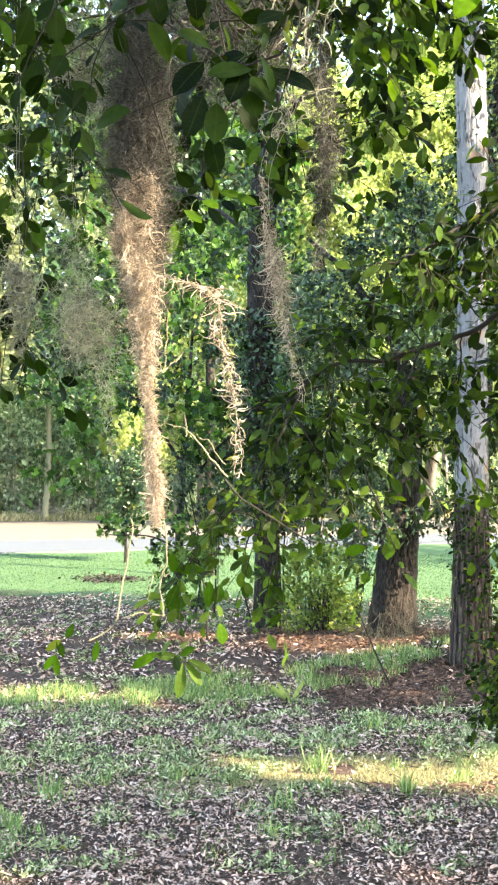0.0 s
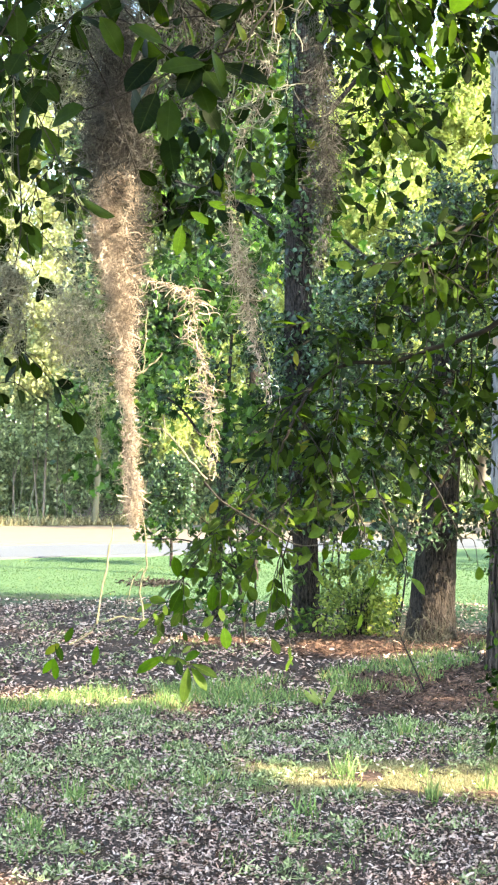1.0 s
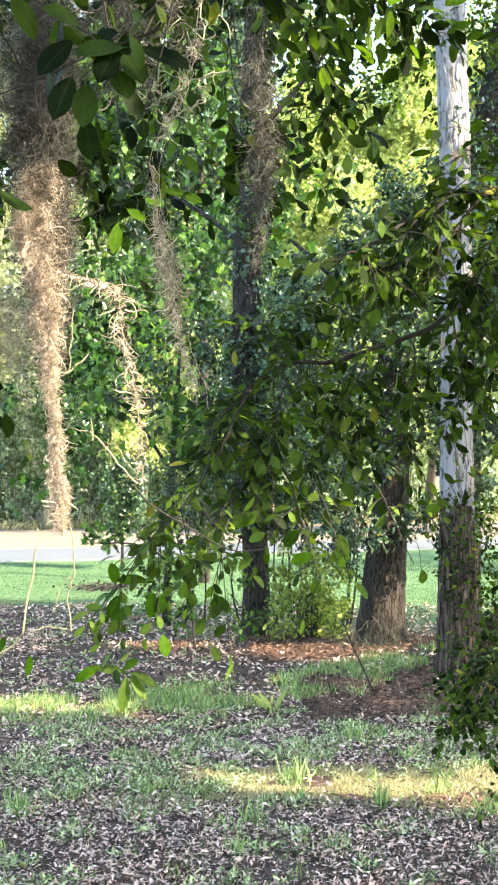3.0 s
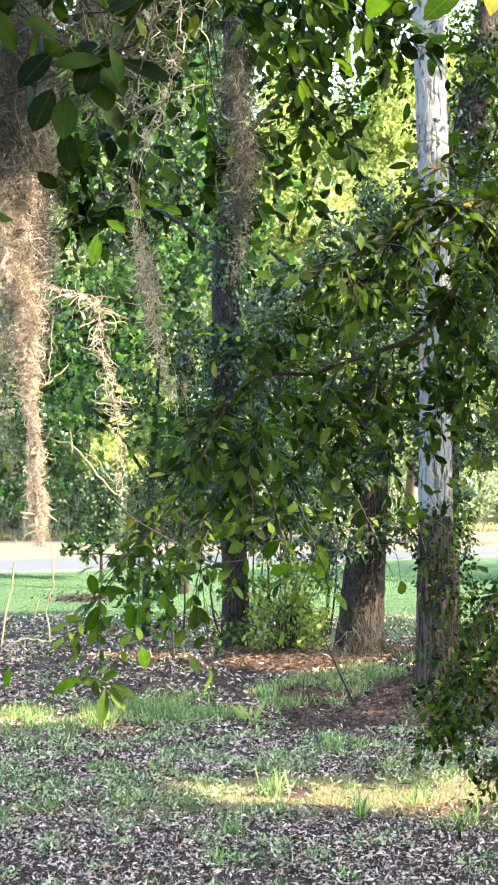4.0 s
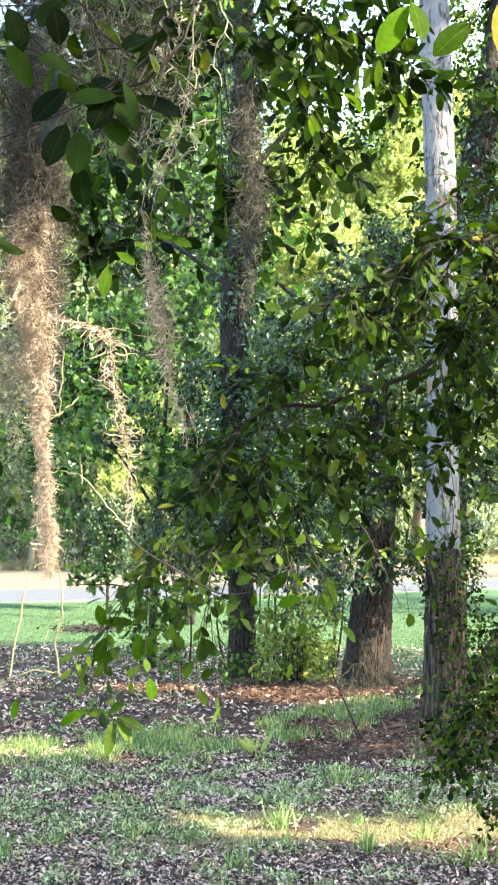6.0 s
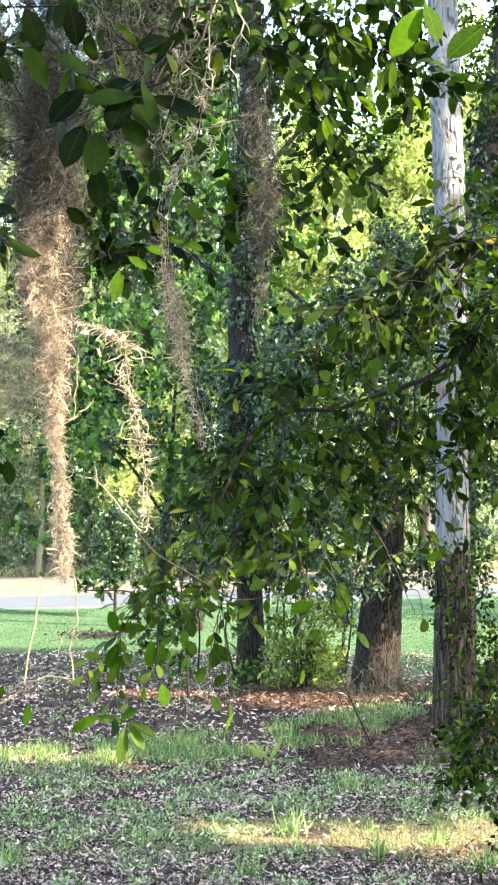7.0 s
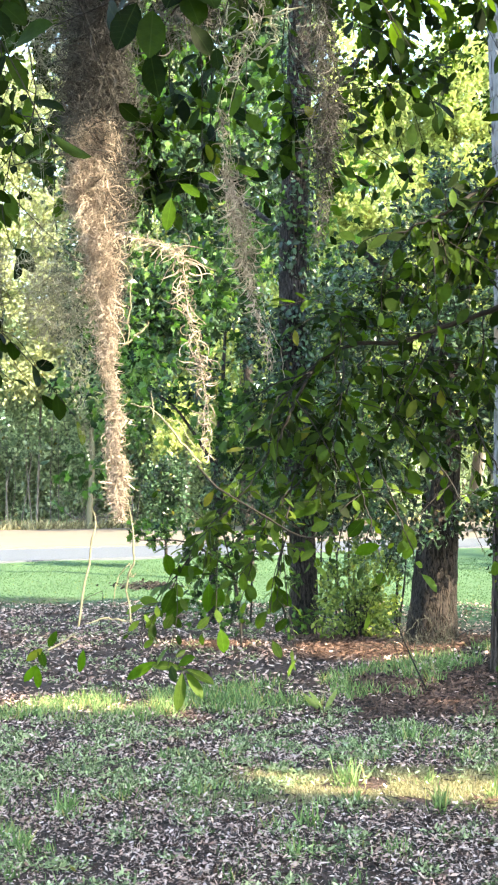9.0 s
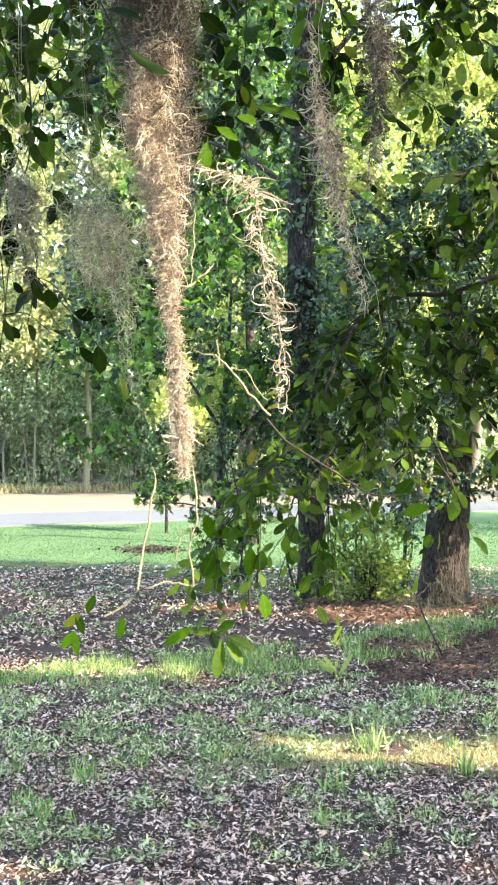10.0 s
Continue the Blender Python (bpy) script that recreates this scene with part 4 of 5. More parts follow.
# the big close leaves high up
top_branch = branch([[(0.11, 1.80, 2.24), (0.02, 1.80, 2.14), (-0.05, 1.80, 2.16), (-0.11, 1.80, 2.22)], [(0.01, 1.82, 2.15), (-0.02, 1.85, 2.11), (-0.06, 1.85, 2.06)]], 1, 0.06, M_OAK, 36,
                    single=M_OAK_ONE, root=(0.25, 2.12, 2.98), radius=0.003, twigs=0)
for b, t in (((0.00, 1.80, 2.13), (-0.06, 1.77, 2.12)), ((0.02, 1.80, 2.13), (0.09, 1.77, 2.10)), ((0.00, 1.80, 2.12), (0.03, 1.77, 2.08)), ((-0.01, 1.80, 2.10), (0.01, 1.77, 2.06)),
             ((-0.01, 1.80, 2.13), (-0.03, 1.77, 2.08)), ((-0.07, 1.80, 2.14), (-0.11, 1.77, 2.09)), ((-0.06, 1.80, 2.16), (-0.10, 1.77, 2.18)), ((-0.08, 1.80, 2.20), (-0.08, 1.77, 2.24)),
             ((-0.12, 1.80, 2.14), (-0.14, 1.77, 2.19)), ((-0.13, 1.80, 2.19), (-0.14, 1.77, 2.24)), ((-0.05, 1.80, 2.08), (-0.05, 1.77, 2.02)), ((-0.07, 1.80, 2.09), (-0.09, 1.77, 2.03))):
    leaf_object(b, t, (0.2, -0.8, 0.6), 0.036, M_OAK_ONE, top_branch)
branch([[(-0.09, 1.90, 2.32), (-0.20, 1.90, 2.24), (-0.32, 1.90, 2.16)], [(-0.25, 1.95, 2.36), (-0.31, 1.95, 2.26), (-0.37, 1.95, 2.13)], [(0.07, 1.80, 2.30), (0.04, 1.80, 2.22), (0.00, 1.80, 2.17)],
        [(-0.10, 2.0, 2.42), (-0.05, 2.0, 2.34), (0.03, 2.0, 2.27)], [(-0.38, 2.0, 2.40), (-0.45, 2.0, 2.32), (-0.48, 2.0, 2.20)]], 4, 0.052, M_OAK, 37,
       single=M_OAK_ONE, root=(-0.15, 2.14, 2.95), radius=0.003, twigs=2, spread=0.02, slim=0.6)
branch([[(-0.62, 2.6, 2.62), (-0.52, 2.6, 2.5), (-0.42, 2.6, 2.42)], [(-0.34, 2.7, 2.66), (-0.30, 2.7, 2.54), (-0.34, 2.7, 2.42)], [(-0.20, 2.8, 2.70), (-0.08, 2.8, 2.60), (0.02, 2.8, 2.52)],
        [(-0.60, 2.8, 2.5), (-0.66, 2.8, 2.38), (-0.60, 2.8, 2.28)]], 5, 0.06, M_OAK, 40, root=(-0.35, 2.2, 3.0), twigs=4)
branch([[(0.10, 2.9, 2.75), (0.16, 2.9, 2.66), (0.24, 2.9, 2.62)], [(-0.02, 3.0, 2.85), (0.02, 3.0, 2.72), (0.0, 3.0, 2.62)], [(0.22, 3.0, 2.88), (0.30, 3.0, 2.78), (0.36, 3.0, 2.74)]], 10, 0.052, M_OAK, 141, root=(0.1, 3.4, 3.77), twigs=6)
branch([[(-0.62, 3.6, 2.85), (-0.56, 3.6, 2.7), (-0.60, 3.6, 2.52)], [(-0.45, 3.7, 2.9), (-0.40, 3.7, 2.76), (-0.30, 3.7, 2.66)], [(-0.20, 3.6, 2.95), (-0.16, 3.6, 2.84), (-0.06, 3.6, 2.76)], [(-0.75, 3.6, 2.7), (-0.8, 3.6, 2.5), (-0.78, 3.6, 2.3)]], 5, 0.062, M_OAK, 142, root=(-0.5, 3.46, 3.82), twigs=4)
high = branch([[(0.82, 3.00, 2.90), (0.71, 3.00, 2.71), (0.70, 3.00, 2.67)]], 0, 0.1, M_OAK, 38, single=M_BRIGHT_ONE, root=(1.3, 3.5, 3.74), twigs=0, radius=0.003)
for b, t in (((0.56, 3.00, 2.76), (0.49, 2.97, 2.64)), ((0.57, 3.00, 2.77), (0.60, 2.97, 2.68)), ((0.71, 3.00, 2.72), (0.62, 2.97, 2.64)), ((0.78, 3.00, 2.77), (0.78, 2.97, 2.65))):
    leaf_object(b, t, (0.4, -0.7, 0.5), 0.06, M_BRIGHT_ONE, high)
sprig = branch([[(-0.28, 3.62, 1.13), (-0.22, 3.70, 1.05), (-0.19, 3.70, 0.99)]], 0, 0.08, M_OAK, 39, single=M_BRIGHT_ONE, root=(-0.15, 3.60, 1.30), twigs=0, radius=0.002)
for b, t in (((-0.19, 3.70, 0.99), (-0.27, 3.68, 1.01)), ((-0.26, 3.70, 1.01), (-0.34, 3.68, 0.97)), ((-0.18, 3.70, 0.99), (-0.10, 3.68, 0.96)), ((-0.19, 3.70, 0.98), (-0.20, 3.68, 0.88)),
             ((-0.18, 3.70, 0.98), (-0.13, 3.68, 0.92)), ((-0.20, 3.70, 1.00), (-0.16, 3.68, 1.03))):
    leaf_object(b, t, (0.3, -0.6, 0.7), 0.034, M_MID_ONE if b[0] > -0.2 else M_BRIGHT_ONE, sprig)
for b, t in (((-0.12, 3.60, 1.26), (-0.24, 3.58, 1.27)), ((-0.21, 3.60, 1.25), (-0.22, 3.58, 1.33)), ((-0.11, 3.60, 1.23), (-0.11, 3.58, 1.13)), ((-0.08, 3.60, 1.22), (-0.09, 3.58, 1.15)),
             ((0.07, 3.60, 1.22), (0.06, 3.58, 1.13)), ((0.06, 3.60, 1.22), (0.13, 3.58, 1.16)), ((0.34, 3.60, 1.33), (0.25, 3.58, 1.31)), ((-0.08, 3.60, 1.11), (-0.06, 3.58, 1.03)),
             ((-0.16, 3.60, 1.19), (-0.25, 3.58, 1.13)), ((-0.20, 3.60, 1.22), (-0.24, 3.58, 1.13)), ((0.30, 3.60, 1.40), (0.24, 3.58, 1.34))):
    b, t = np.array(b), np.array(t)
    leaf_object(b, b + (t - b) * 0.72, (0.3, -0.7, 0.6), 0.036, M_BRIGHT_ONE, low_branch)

# ---- hanging moss ----


def strands(g, rng, start, way, length, thick, curl, steps=8, tip=0.35, sides=3, fall=0.0):
    """Curled tapering strands from the given places."""
    n = len(start)
    turn = rng.normal(size=(n, 3)) * curl
    pts = [start]
    for j in range(steps - 1):
        way = unit(way + np.cross(turn, way) * 0.35 + 0.12 * rng.normal(size=(n, 3)) + np.array([0, 0, -fall]))
        pts.append(pts[-1] + way * (length / (steps - 1))[:, None])
    g.tubes(np.stack(pts, 1), np.linspace(1.0, tip, steps)[None] * np.asarray(thick)[:, None], sides)


def moss(name, path, radii, count, material, seed, label, length=(0.03, 0.07), thick=0.0011, curl=1.0, stems=2, down=0.7, loose=0.6, spikes=0, spike=(0.03, 0.055), lumpy=0.55):
    """A hanging beard of moss: lumpy locks of fine curled strands with coarser spikes that stand out."""
    rng = np.random.default_rng(seed)
    core = bend(path, 60)
    core[2:, :2] += np.cumsum(rng.normal(size=(58, 2)) * 0.0013, 0)
    rad = np.interp(np.linspace(0, 1, 60), np.linspace(0, 1, len(radii)), radii)
    share = (rad[:59] + 0.0012) ** 1.2
    share = share / share.sum()
    g = Geo()
    for part_of, fat in ((0.72, 0.65), (0.28, 1.35)):
        some = int(count * part_of)
        k = rng.choice(59, some, p=share)
        side = unit(rng.normal(size=(some, 3)) * np.array([1, 1, 0.25]))
        lump = np.array([noise.noise(Vector((1.6 * a[0], 1.6 * a[1] + seed, 22.0 * c[2]))) for a, c in zip(side, core[k])])
        r = rad[k] * np.clip(1 + 2.0 * lumpy * lump, 0.25, 1.7)
        start = core[k] + side * (r * rng.uniform(0, 1, some) ** 0.6)[:, None]
        ln = rng.uniform(*length, some) * rng.choice([0.6, 0.8, 1, 1.4], some) * np.clip(rad[k] / max(radii), 0.4, 1)
        way = unit(side * rng.uniform(0.0, loose * 1.5, some)[:, None] + np.array([0, 0, -1.0]) * down + loose * rng.normal(size=(some, 3)))
        strands(g, rng, start, way, ln, thick * fat * rng.uniform(0.6, 1.5, some), curl)
    if spikes:
        k = rng.choice(59, spikes, p=(share + 0.006) / (share + 0.006).sum())
        side = unit(rng.normal(size=(spikes, 3)) * np.array([1, 0.8, 0.2]))
        start = core[k] + side * (rad[k] * rng.uniform(0.35, 1.0, spikes))[:, None]
        way = unit(side * rng.uniform(0.5, 1.2, spikes)[:, None] + np.stack([0 * k, 0 * k, rng.uniform(-0.8, 0.45, spikes)], -1))
        ln = rng.uniform(*spike, spikes) * np.clip(0.45 + rad[k] / max(radii), 0.5, 1.1)
        strands(g, rng, start, way, ln, rng.uniform(0.0007, 0.0015, spikes), 0.6, 9, 0.25, 4, 0.05)
    beard = empty(name)
    g.object("tendril", material, beard, kind="stuff")
    for k in range(stems):
        off = rng.normal(size=3) * radii[-1] * 0.5
        Geo().tubes((core + off + np.cumsum(rng.normal(size=(60, 3)) * 0.0014, 0))[None], np.full((1, 60), thick * 0.45), 4).object("strand", material, beard)
    return tagged(beard, label, "moss", "hanging moss")


# upper part of the beard below, its shade painted by the darker moss colour
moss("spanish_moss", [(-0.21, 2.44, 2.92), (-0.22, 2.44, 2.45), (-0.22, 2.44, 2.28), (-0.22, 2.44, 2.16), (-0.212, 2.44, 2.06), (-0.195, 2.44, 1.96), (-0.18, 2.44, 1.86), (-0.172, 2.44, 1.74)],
     [0.045, 0.048, 0.05, 0.05, 0.045, 0.032, 0.022, 0.006], 16000, M_MOSS_SHADED, 141, "matted moss hanging thickly from a limb, coloured dark for shade", (0.03, 0.08), 0.0007, curl=0.9, down=0.8, stems=4, loose=0.5, spikes=160)
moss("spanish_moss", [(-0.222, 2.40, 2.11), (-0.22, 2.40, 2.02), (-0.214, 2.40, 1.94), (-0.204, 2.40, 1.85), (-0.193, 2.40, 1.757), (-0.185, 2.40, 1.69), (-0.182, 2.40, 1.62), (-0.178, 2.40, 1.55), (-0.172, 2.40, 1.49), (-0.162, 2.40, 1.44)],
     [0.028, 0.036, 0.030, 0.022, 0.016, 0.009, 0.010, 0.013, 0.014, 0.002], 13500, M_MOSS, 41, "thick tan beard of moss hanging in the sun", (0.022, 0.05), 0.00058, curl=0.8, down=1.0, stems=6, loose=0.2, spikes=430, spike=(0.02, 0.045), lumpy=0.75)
moss("spanish_moss", [(-0.17, 2.36, 1.915), (-0.153, 2.30, 1.904), (-0.111, 2.28, 1.887), (-0.068, 2.28, 1.867), (-0.061, 2.28, 1.81), (-0.048, 2.28, 1.748), (-0.032, 2.28, 1.696), (-0.022, 2.28, 1.645), (-0.013, 2.28, 1.583), (-0.011, 2.28, 1.54)],
     [0.005, 0.003, 0.006, 0.015, 0.008, 0.008, 0.009, 0.005, 0.004, 0.002], 200, M_MOSS, 42, "thin pale spiky moss strand in the sun", (0.02, 0.04), 0.0009, loose=0.4, spikes=130, spike=(0.028, 0.05))
moss("spanish_moss", [(0.106, 2.12, 2.980), (0.102, 2.05, 2.359), (0.078, 2.05, 2.168), (0.032, 2.05, 2.064), (0.032, 2.05, 1.988), (0.042, 2.05, 1.931), (0.055, 2.05, 1.869), (0.062, 2.05, 1.814), (0.073, 2.05, 1.761), (0.086, 2.05, 1.717), (0.100, 2.05, 1.655)],
     [0.004, 0.005, 0.005, 0.002, 0.003, 0.011, 0.015, 0.009, 0.005, 0.005, 0.002], 760, M_MOSS, 43, "wispy brown moss strand with curled tendrils", (0.025, 0.06), 0.0008, down=1.0, loose=0.34, spikes=60, spike=(0.012, 0.034), lumpy=0.95)
moss("spanish_moss", [(0.16, 3.40, 3.75), (0.17, 3.35, 2.82), (0.19, 3.35, 2.50), (0.18, 3.35, 2.30), (0.17, 3.35, 2.08)], [0.045, 0.036, 0.034, 0.026, 0.008], 2600, M_MOSS_SHADED, 44, "long grey moss curtain in the shade", (0.04, 0.12), 0.0009, curl=0.6, loose=0.4)
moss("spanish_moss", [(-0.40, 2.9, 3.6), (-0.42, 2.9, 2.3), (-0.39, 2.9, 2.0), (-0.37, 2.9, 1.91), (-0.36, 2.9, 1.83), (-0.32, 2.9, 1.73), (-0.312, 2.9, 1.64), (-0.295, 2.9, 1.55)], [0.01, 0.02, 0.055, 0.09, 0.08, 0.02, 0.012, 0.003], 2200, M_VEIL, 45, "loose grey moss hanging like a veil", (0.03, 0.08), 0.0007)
moss("spanish_moss", [(-0.03, 2.20, 2.98), (-0.05, 2.20, 2.5), (-0.06, 2.2, 2.32), (-0.04, 2.2, 2.18)], [0.04, 0.09, 0.11, 0.05], 1500, M_MOSS_SHADED, 46, "tangled grey moss high under a limb", (0.04, 0.1), spikes=120)
moss("spanish_moss", [(-0.34, 2.70, 3.05), (-0.36, 2.7, 2.6), (-0.36, 2.7, 2.42), (-0.34, 2.7, 2.28)], [0.03, 0.08, 0.08, 0.03], 1000, M_VEIL, 48, "grey moss matted among dark leaves", (0.04, 0.1), spikes=60)
moss("spanish_moss", [(-0.58, 3.05, 3.6), (-0.58, 3.05, 2.2), (-0.56, 3.05, 2.0), (-0.57, 3.05, 1.82)], [0.01, 0.02, 0.05, 0.02], 1100, M_VEIL, 47, "small grey moss tuft among dark leaves", (0.03, 0.08))

dead = empty("dead_twig")
for pts, r in (([(-0.166, 2.41, 1.50), (-0.161, 2.45, 1.44), (-0.161, 2.45, 1.386), (-0.164, 2.45, 1.362), (-0.175, 2.45, 1.323), (-0.172, 2.45, 1.289), (-0.169, 2.45, 1.255)], 0.0024),
               ([(-0.236, 2.46, 1.455), (-0.229, 2.455, 1.43), (-0.233, 2.45, 1.4), (-0.234, 2.45, 1.372), (-0.242, 2.45, 1.313), (-0.247, 2.45, 1.26), (-0.267, 2.45, 1.231), (-0.304, 2.45, 1.21)], 0.0026),
               ([(-0.245, 2.45, 1.26), (-0.203, 2.45, 1.273), (-0.166, 2.45, 1.269)], 0.0022), ([(-0.196, 2.45, 1.29), (-0.182, 2.45, 1.33), (-0.166, 2.45, 1.362)], 0.0014), ([(-0.164, 2.45, 1.362), (-0.157, 2.45, 1.345), (-0.154, 2.45, 1.335)], 0.0016),
               ([(-0.161, 2.42, 1.637), (-0.121, 2.42, 1.622), (-0.076, 2.42, 1.566), (-0.045, 2.43, 1.53)], 0.0027), ([(-0.10, 2.42, 1.612), (-0.075, 2.42, 1.60), (-0.045, 2.42, 1.552)], 0.0014), ([(-0.125, 2.42, 1.66), (-0.116, 2.42, 1.612)], 0.002), ([(-0.183, 2.42, 1.73), (-0.16, 2.42, 1.752), (-0.137, 2.42, 1.778)], 0.0024),
               ([(-0.16, 2.42, 1.86), (-0.157, 2.42, 1.80), (-0.158, 2.42, 1.74)], 0.0016)):
    line = bend(pts, 16)
    line = line + np.cumsum(np.random.default_rng(len(dead.children) + 480).normal(size=(16, 3)) * 0.0016, 0)
    Geo().tubes(line[None], np.interp(np.linspace(0, 1, 16), [0, 0.3, 1], [r * 0.35, r * 0.8, r * 0.7] if r < 0.003 else [r, r, r * 0.7])[None], 6).object("stem", M_STEM, dead, smooth=True)
line = bend([(-0.047, 2.43, 1.532), (-0.02, 2.44, 1.50), (0.0, 2.45, 1.485), (0.06, 2.5, 1.447), (0.13, 2.56, 1.405), (0.2, 2.7, 1.40)], 20)
Geo().tubes(line[None], np.linspace(0.0022, 0.0012, 20)[None], 6).object("stem", M_TWIG, dead, "dark bare end of a twig", smooth=True)
tagged(dead, "pale bare twigs dangling below the moss", "twig")

lichen = empty("lichen_twig")
curls = Geo()
rng = np.random.default_rng(49)
for pts in ([(0.10, 2.12, 2.42), (0.094, 2.12, 2.33), (0.10, 2.12, 2.25), (0.078, 2.12, 2.235)], [(0.13, 2.12, 2.205), (0.10, 2.12, 2.20), (0.07, 2.12, 2.185), (0.05, 2.12, 2.16), (0.02, 2.12, 2.15)],
            [(0.05, 2.12, 2.16), (0.04, 2.12, 2.13), (0.045, 2.12, 2.10)], [(0.08, 2.12, 2.19), (0.085, 2.12, 2.155), (0.06, 2.12, 2.135), (0.03, 2.12, 2.12)], [(0.02, 2.12, 2.22), (0.025, 2.12, 2.18), (0.0, 2.12, 2.16)],
            [(0.03, 2.14, 2.45), (0.05, 2.14, 2.38), (0.03, 2.14, 2.33), (0.06, 2.14, 2.28)], [(0.07, 2.14, 2.46), (0.08, 2.14, 2.40), (0.065, 2.14, 2.36)], [(0.13, 2.14, 2.45), (0.14, 2.14, 2.37), (0.12, 2.14, 2.30)]):
    kinks = np.array(pts) + rng.normal(size=(len(pts), 3)) * 0.005
    line = np.concatenate([np.linspace(a, b, 5)[:-1] for a, b in zip(kinks[:-1], kinks[1:])] + [kinks[-1:]])
    line = line + rng.normal(size=line.shape) * np.array([0.003, 0.002, 0.0015])
    Geo().tubes(line[None], np.linspace(0.0014, 0.0009, len(line))[None], 5).object("stem", M_VEIL, lichen, smooth=True)
    many = 5 * len(pts)
    start = line[rng.integers(0, len(line), many)]
    strands(curls, rng, start, unit(rng.normal(size=(many, 3)) * np.array([1, 0.5, 0.8]) + np.array([0, 0, -0.2])), rng.uniform(0.012, 0.04, many), rng.uniform(0.0007, 0.0012, many), 0.9, 7, 0.5, 4)
curls.object("tendril", M_VEIL, lichen, kind="stuff", smooth=True)
tagged(lichen, "crooked pale lichen-crusted twigs under a limb", "twig")

# ---- unseen leaves added on the sun's side for shade ----


def shade_crown(parent, seed, count, low, high, away, per=24, size=0.14, r0=0.2, r1=0.42):
    """Unseen leaf lumps added on the sun's side for shade, openings left free."""
    rng = np.random.default_rng(seed)
    p = rng.uniform(low, high, (count, 3)) + np.array(SUN)[None] * rng.uniform(*away, count)[:, None]
    r = rng.uniform(r0, r1, count)
    keep = sunlit(p, r)
    return crown_leaves(rng, np.c_[p, r][keep], per, size, "low", Geo()).object("canopy", M_OAK, parent, kind="stuff")


shade_crown(live, 51, 2100, (-3.0, 1.2, 0.0), (3.5, 8.5, 3.2), (9.5, 13.5))
shade_crown(live, 57, 3000, (-2.0, 5.0, 0.0), (3.2, 8.2, 0.2), (9.5, 13.5), per=14, size=0.1, r0=0.1, r1=0.18)
# added leaves overhead, out of view, to hold back sun and sky
rng = np.random.default_rng(53)
lump = lumps_in(rng, 620, (-3.0, -2.5, 3.25), (2.6, 3.4, 4.8), 0.2, 0.42)
lump = lump[sunlit(lump[:, :3], lump[:, 3])]
crown_leaves(rng, lump, 28, 0.09, "low", Geo()).object("canopy", M_OAK, live, kind="stuff")
# added leaves out of view, shading only the brown moss strand
rng = np.random.default_rng(55)
line = bend([(0.105, 2.05, 2.34), (0.032, 2.05, 2.03), (0.055, 2.05, 1.85), (0.10, 2.05, 1.64)], 60)
p = np.repeat(line, 3, 0) + np.array(SUN)[None] * rng.uniform(1.0, 1.7, 180)[:, None] + rng.normal(size=(180, 3)) * 0.02
lump = np.c_[p, rng.uniform(0.03, 0.05, 180)]
lump = lump[sunlit(p, lump[:, 3] * 0.4, MOSS_GAPS)]
crown_leaves(rng, lump, 9, 0.05, "oval", Geo()).object("canopy", M_OAK, live, kind="stuff")
# more added leaves, shading the upper right branches
lump = lumps_in(rng, 60, (0.95, 2.7, 3.35), (2.2, 3.6, 4.3), 0.1, 0.25)
lump = lump[sunlit(lump[:, :3], lump[:, 3] * 0.4)]
crown_leaves(rng, lump, 26, 0.06, "oval", Geo()).object("canopy", M_OAK, live, kind="stuff")
branch([[(0.75, 1.75, 2.62), (0.80, 1.62, 2.45), (0.86, 1.52, 2.30)], [(0.70, 1.75, 2.75), (0.9, 1.6, 2.7), (1.0, 1.5, 2.6)]], 4, 0.05, M_OAK, 56, root=(1.0, 2.1, 3.05), twigs=4)
# unseen tree, added for its shadow on the ground
shade_oak = empty("shade_tree")
trunk([(11.5, 3.0, -0.1), (11.3, 3.0, 2.5), (11.6, 3.2, 5.5), (11.2, 3.1, 8.5)], [0.34, 0.28, 0.22, 0.1], M_BARK, shade_oak, flare=0.3)
shade_crown(shade_oak, 52, 1700, (-4.0, 8.5, 0.0), (4.0, 14.0, 3.0), (10.0, 14.5))
tagged(shade_oak, "unseen leafy tree added to shade the ground", "tree")

# trees added outside the view to cut off the low sky
grove = empty("unseen_grove")
rng = np.random.default_rng(54)
ang = rng.uniform(radians(115), radians(425), 900)
far = rng.uniform(21, 27, 900)
p = np.stack([far * np.cos(ang), far * np.sin(ang), rng.uniform(0.5, 10.5, 900)], -1)
lump = np.c_[p, rng.uniform(0.8, 1.7, 900)]
lump = lump[sunlit(p, lump[:, 3], LAWN_GAPS)]
crown_leaves(rng, lump, 46, 0.42, "low", Geo()).object("foliage", M_OAK, grove, kind="stuff")
g = Geo()
for a in np.linspace(radians(115), radians(425), 44):
    x, y = 24 * np.cos(a) + rng.normal(), 24 * np.sin(a) + rng.normal()
    g.tubes(bend([(x, y, -0.2), (x + 0.2, y, 4.0), (x, y, 9.0)], 6)[None], np.linspace(0.2, 0.08, 6)[None], 6)
g.object("trunks", M_BARK, grove, kind="stuff")
tagged(grove, "unseen ring of trees added round the clearing to limit skylight", "woods", kind="stuff")

# ---- on the ground ----


def spots(rng, count, y0, y1, side=1.25):
    y = rng.uniform(y0, y1, count)
    x = rng.uniform(-1, 1, count) * np.maximum(0.21 * y * side + 0.35, 1.6)
    return x, y


def lie(x, y, z=0.0):
    return np.stack([x, y, height(x, y) + z], -1)


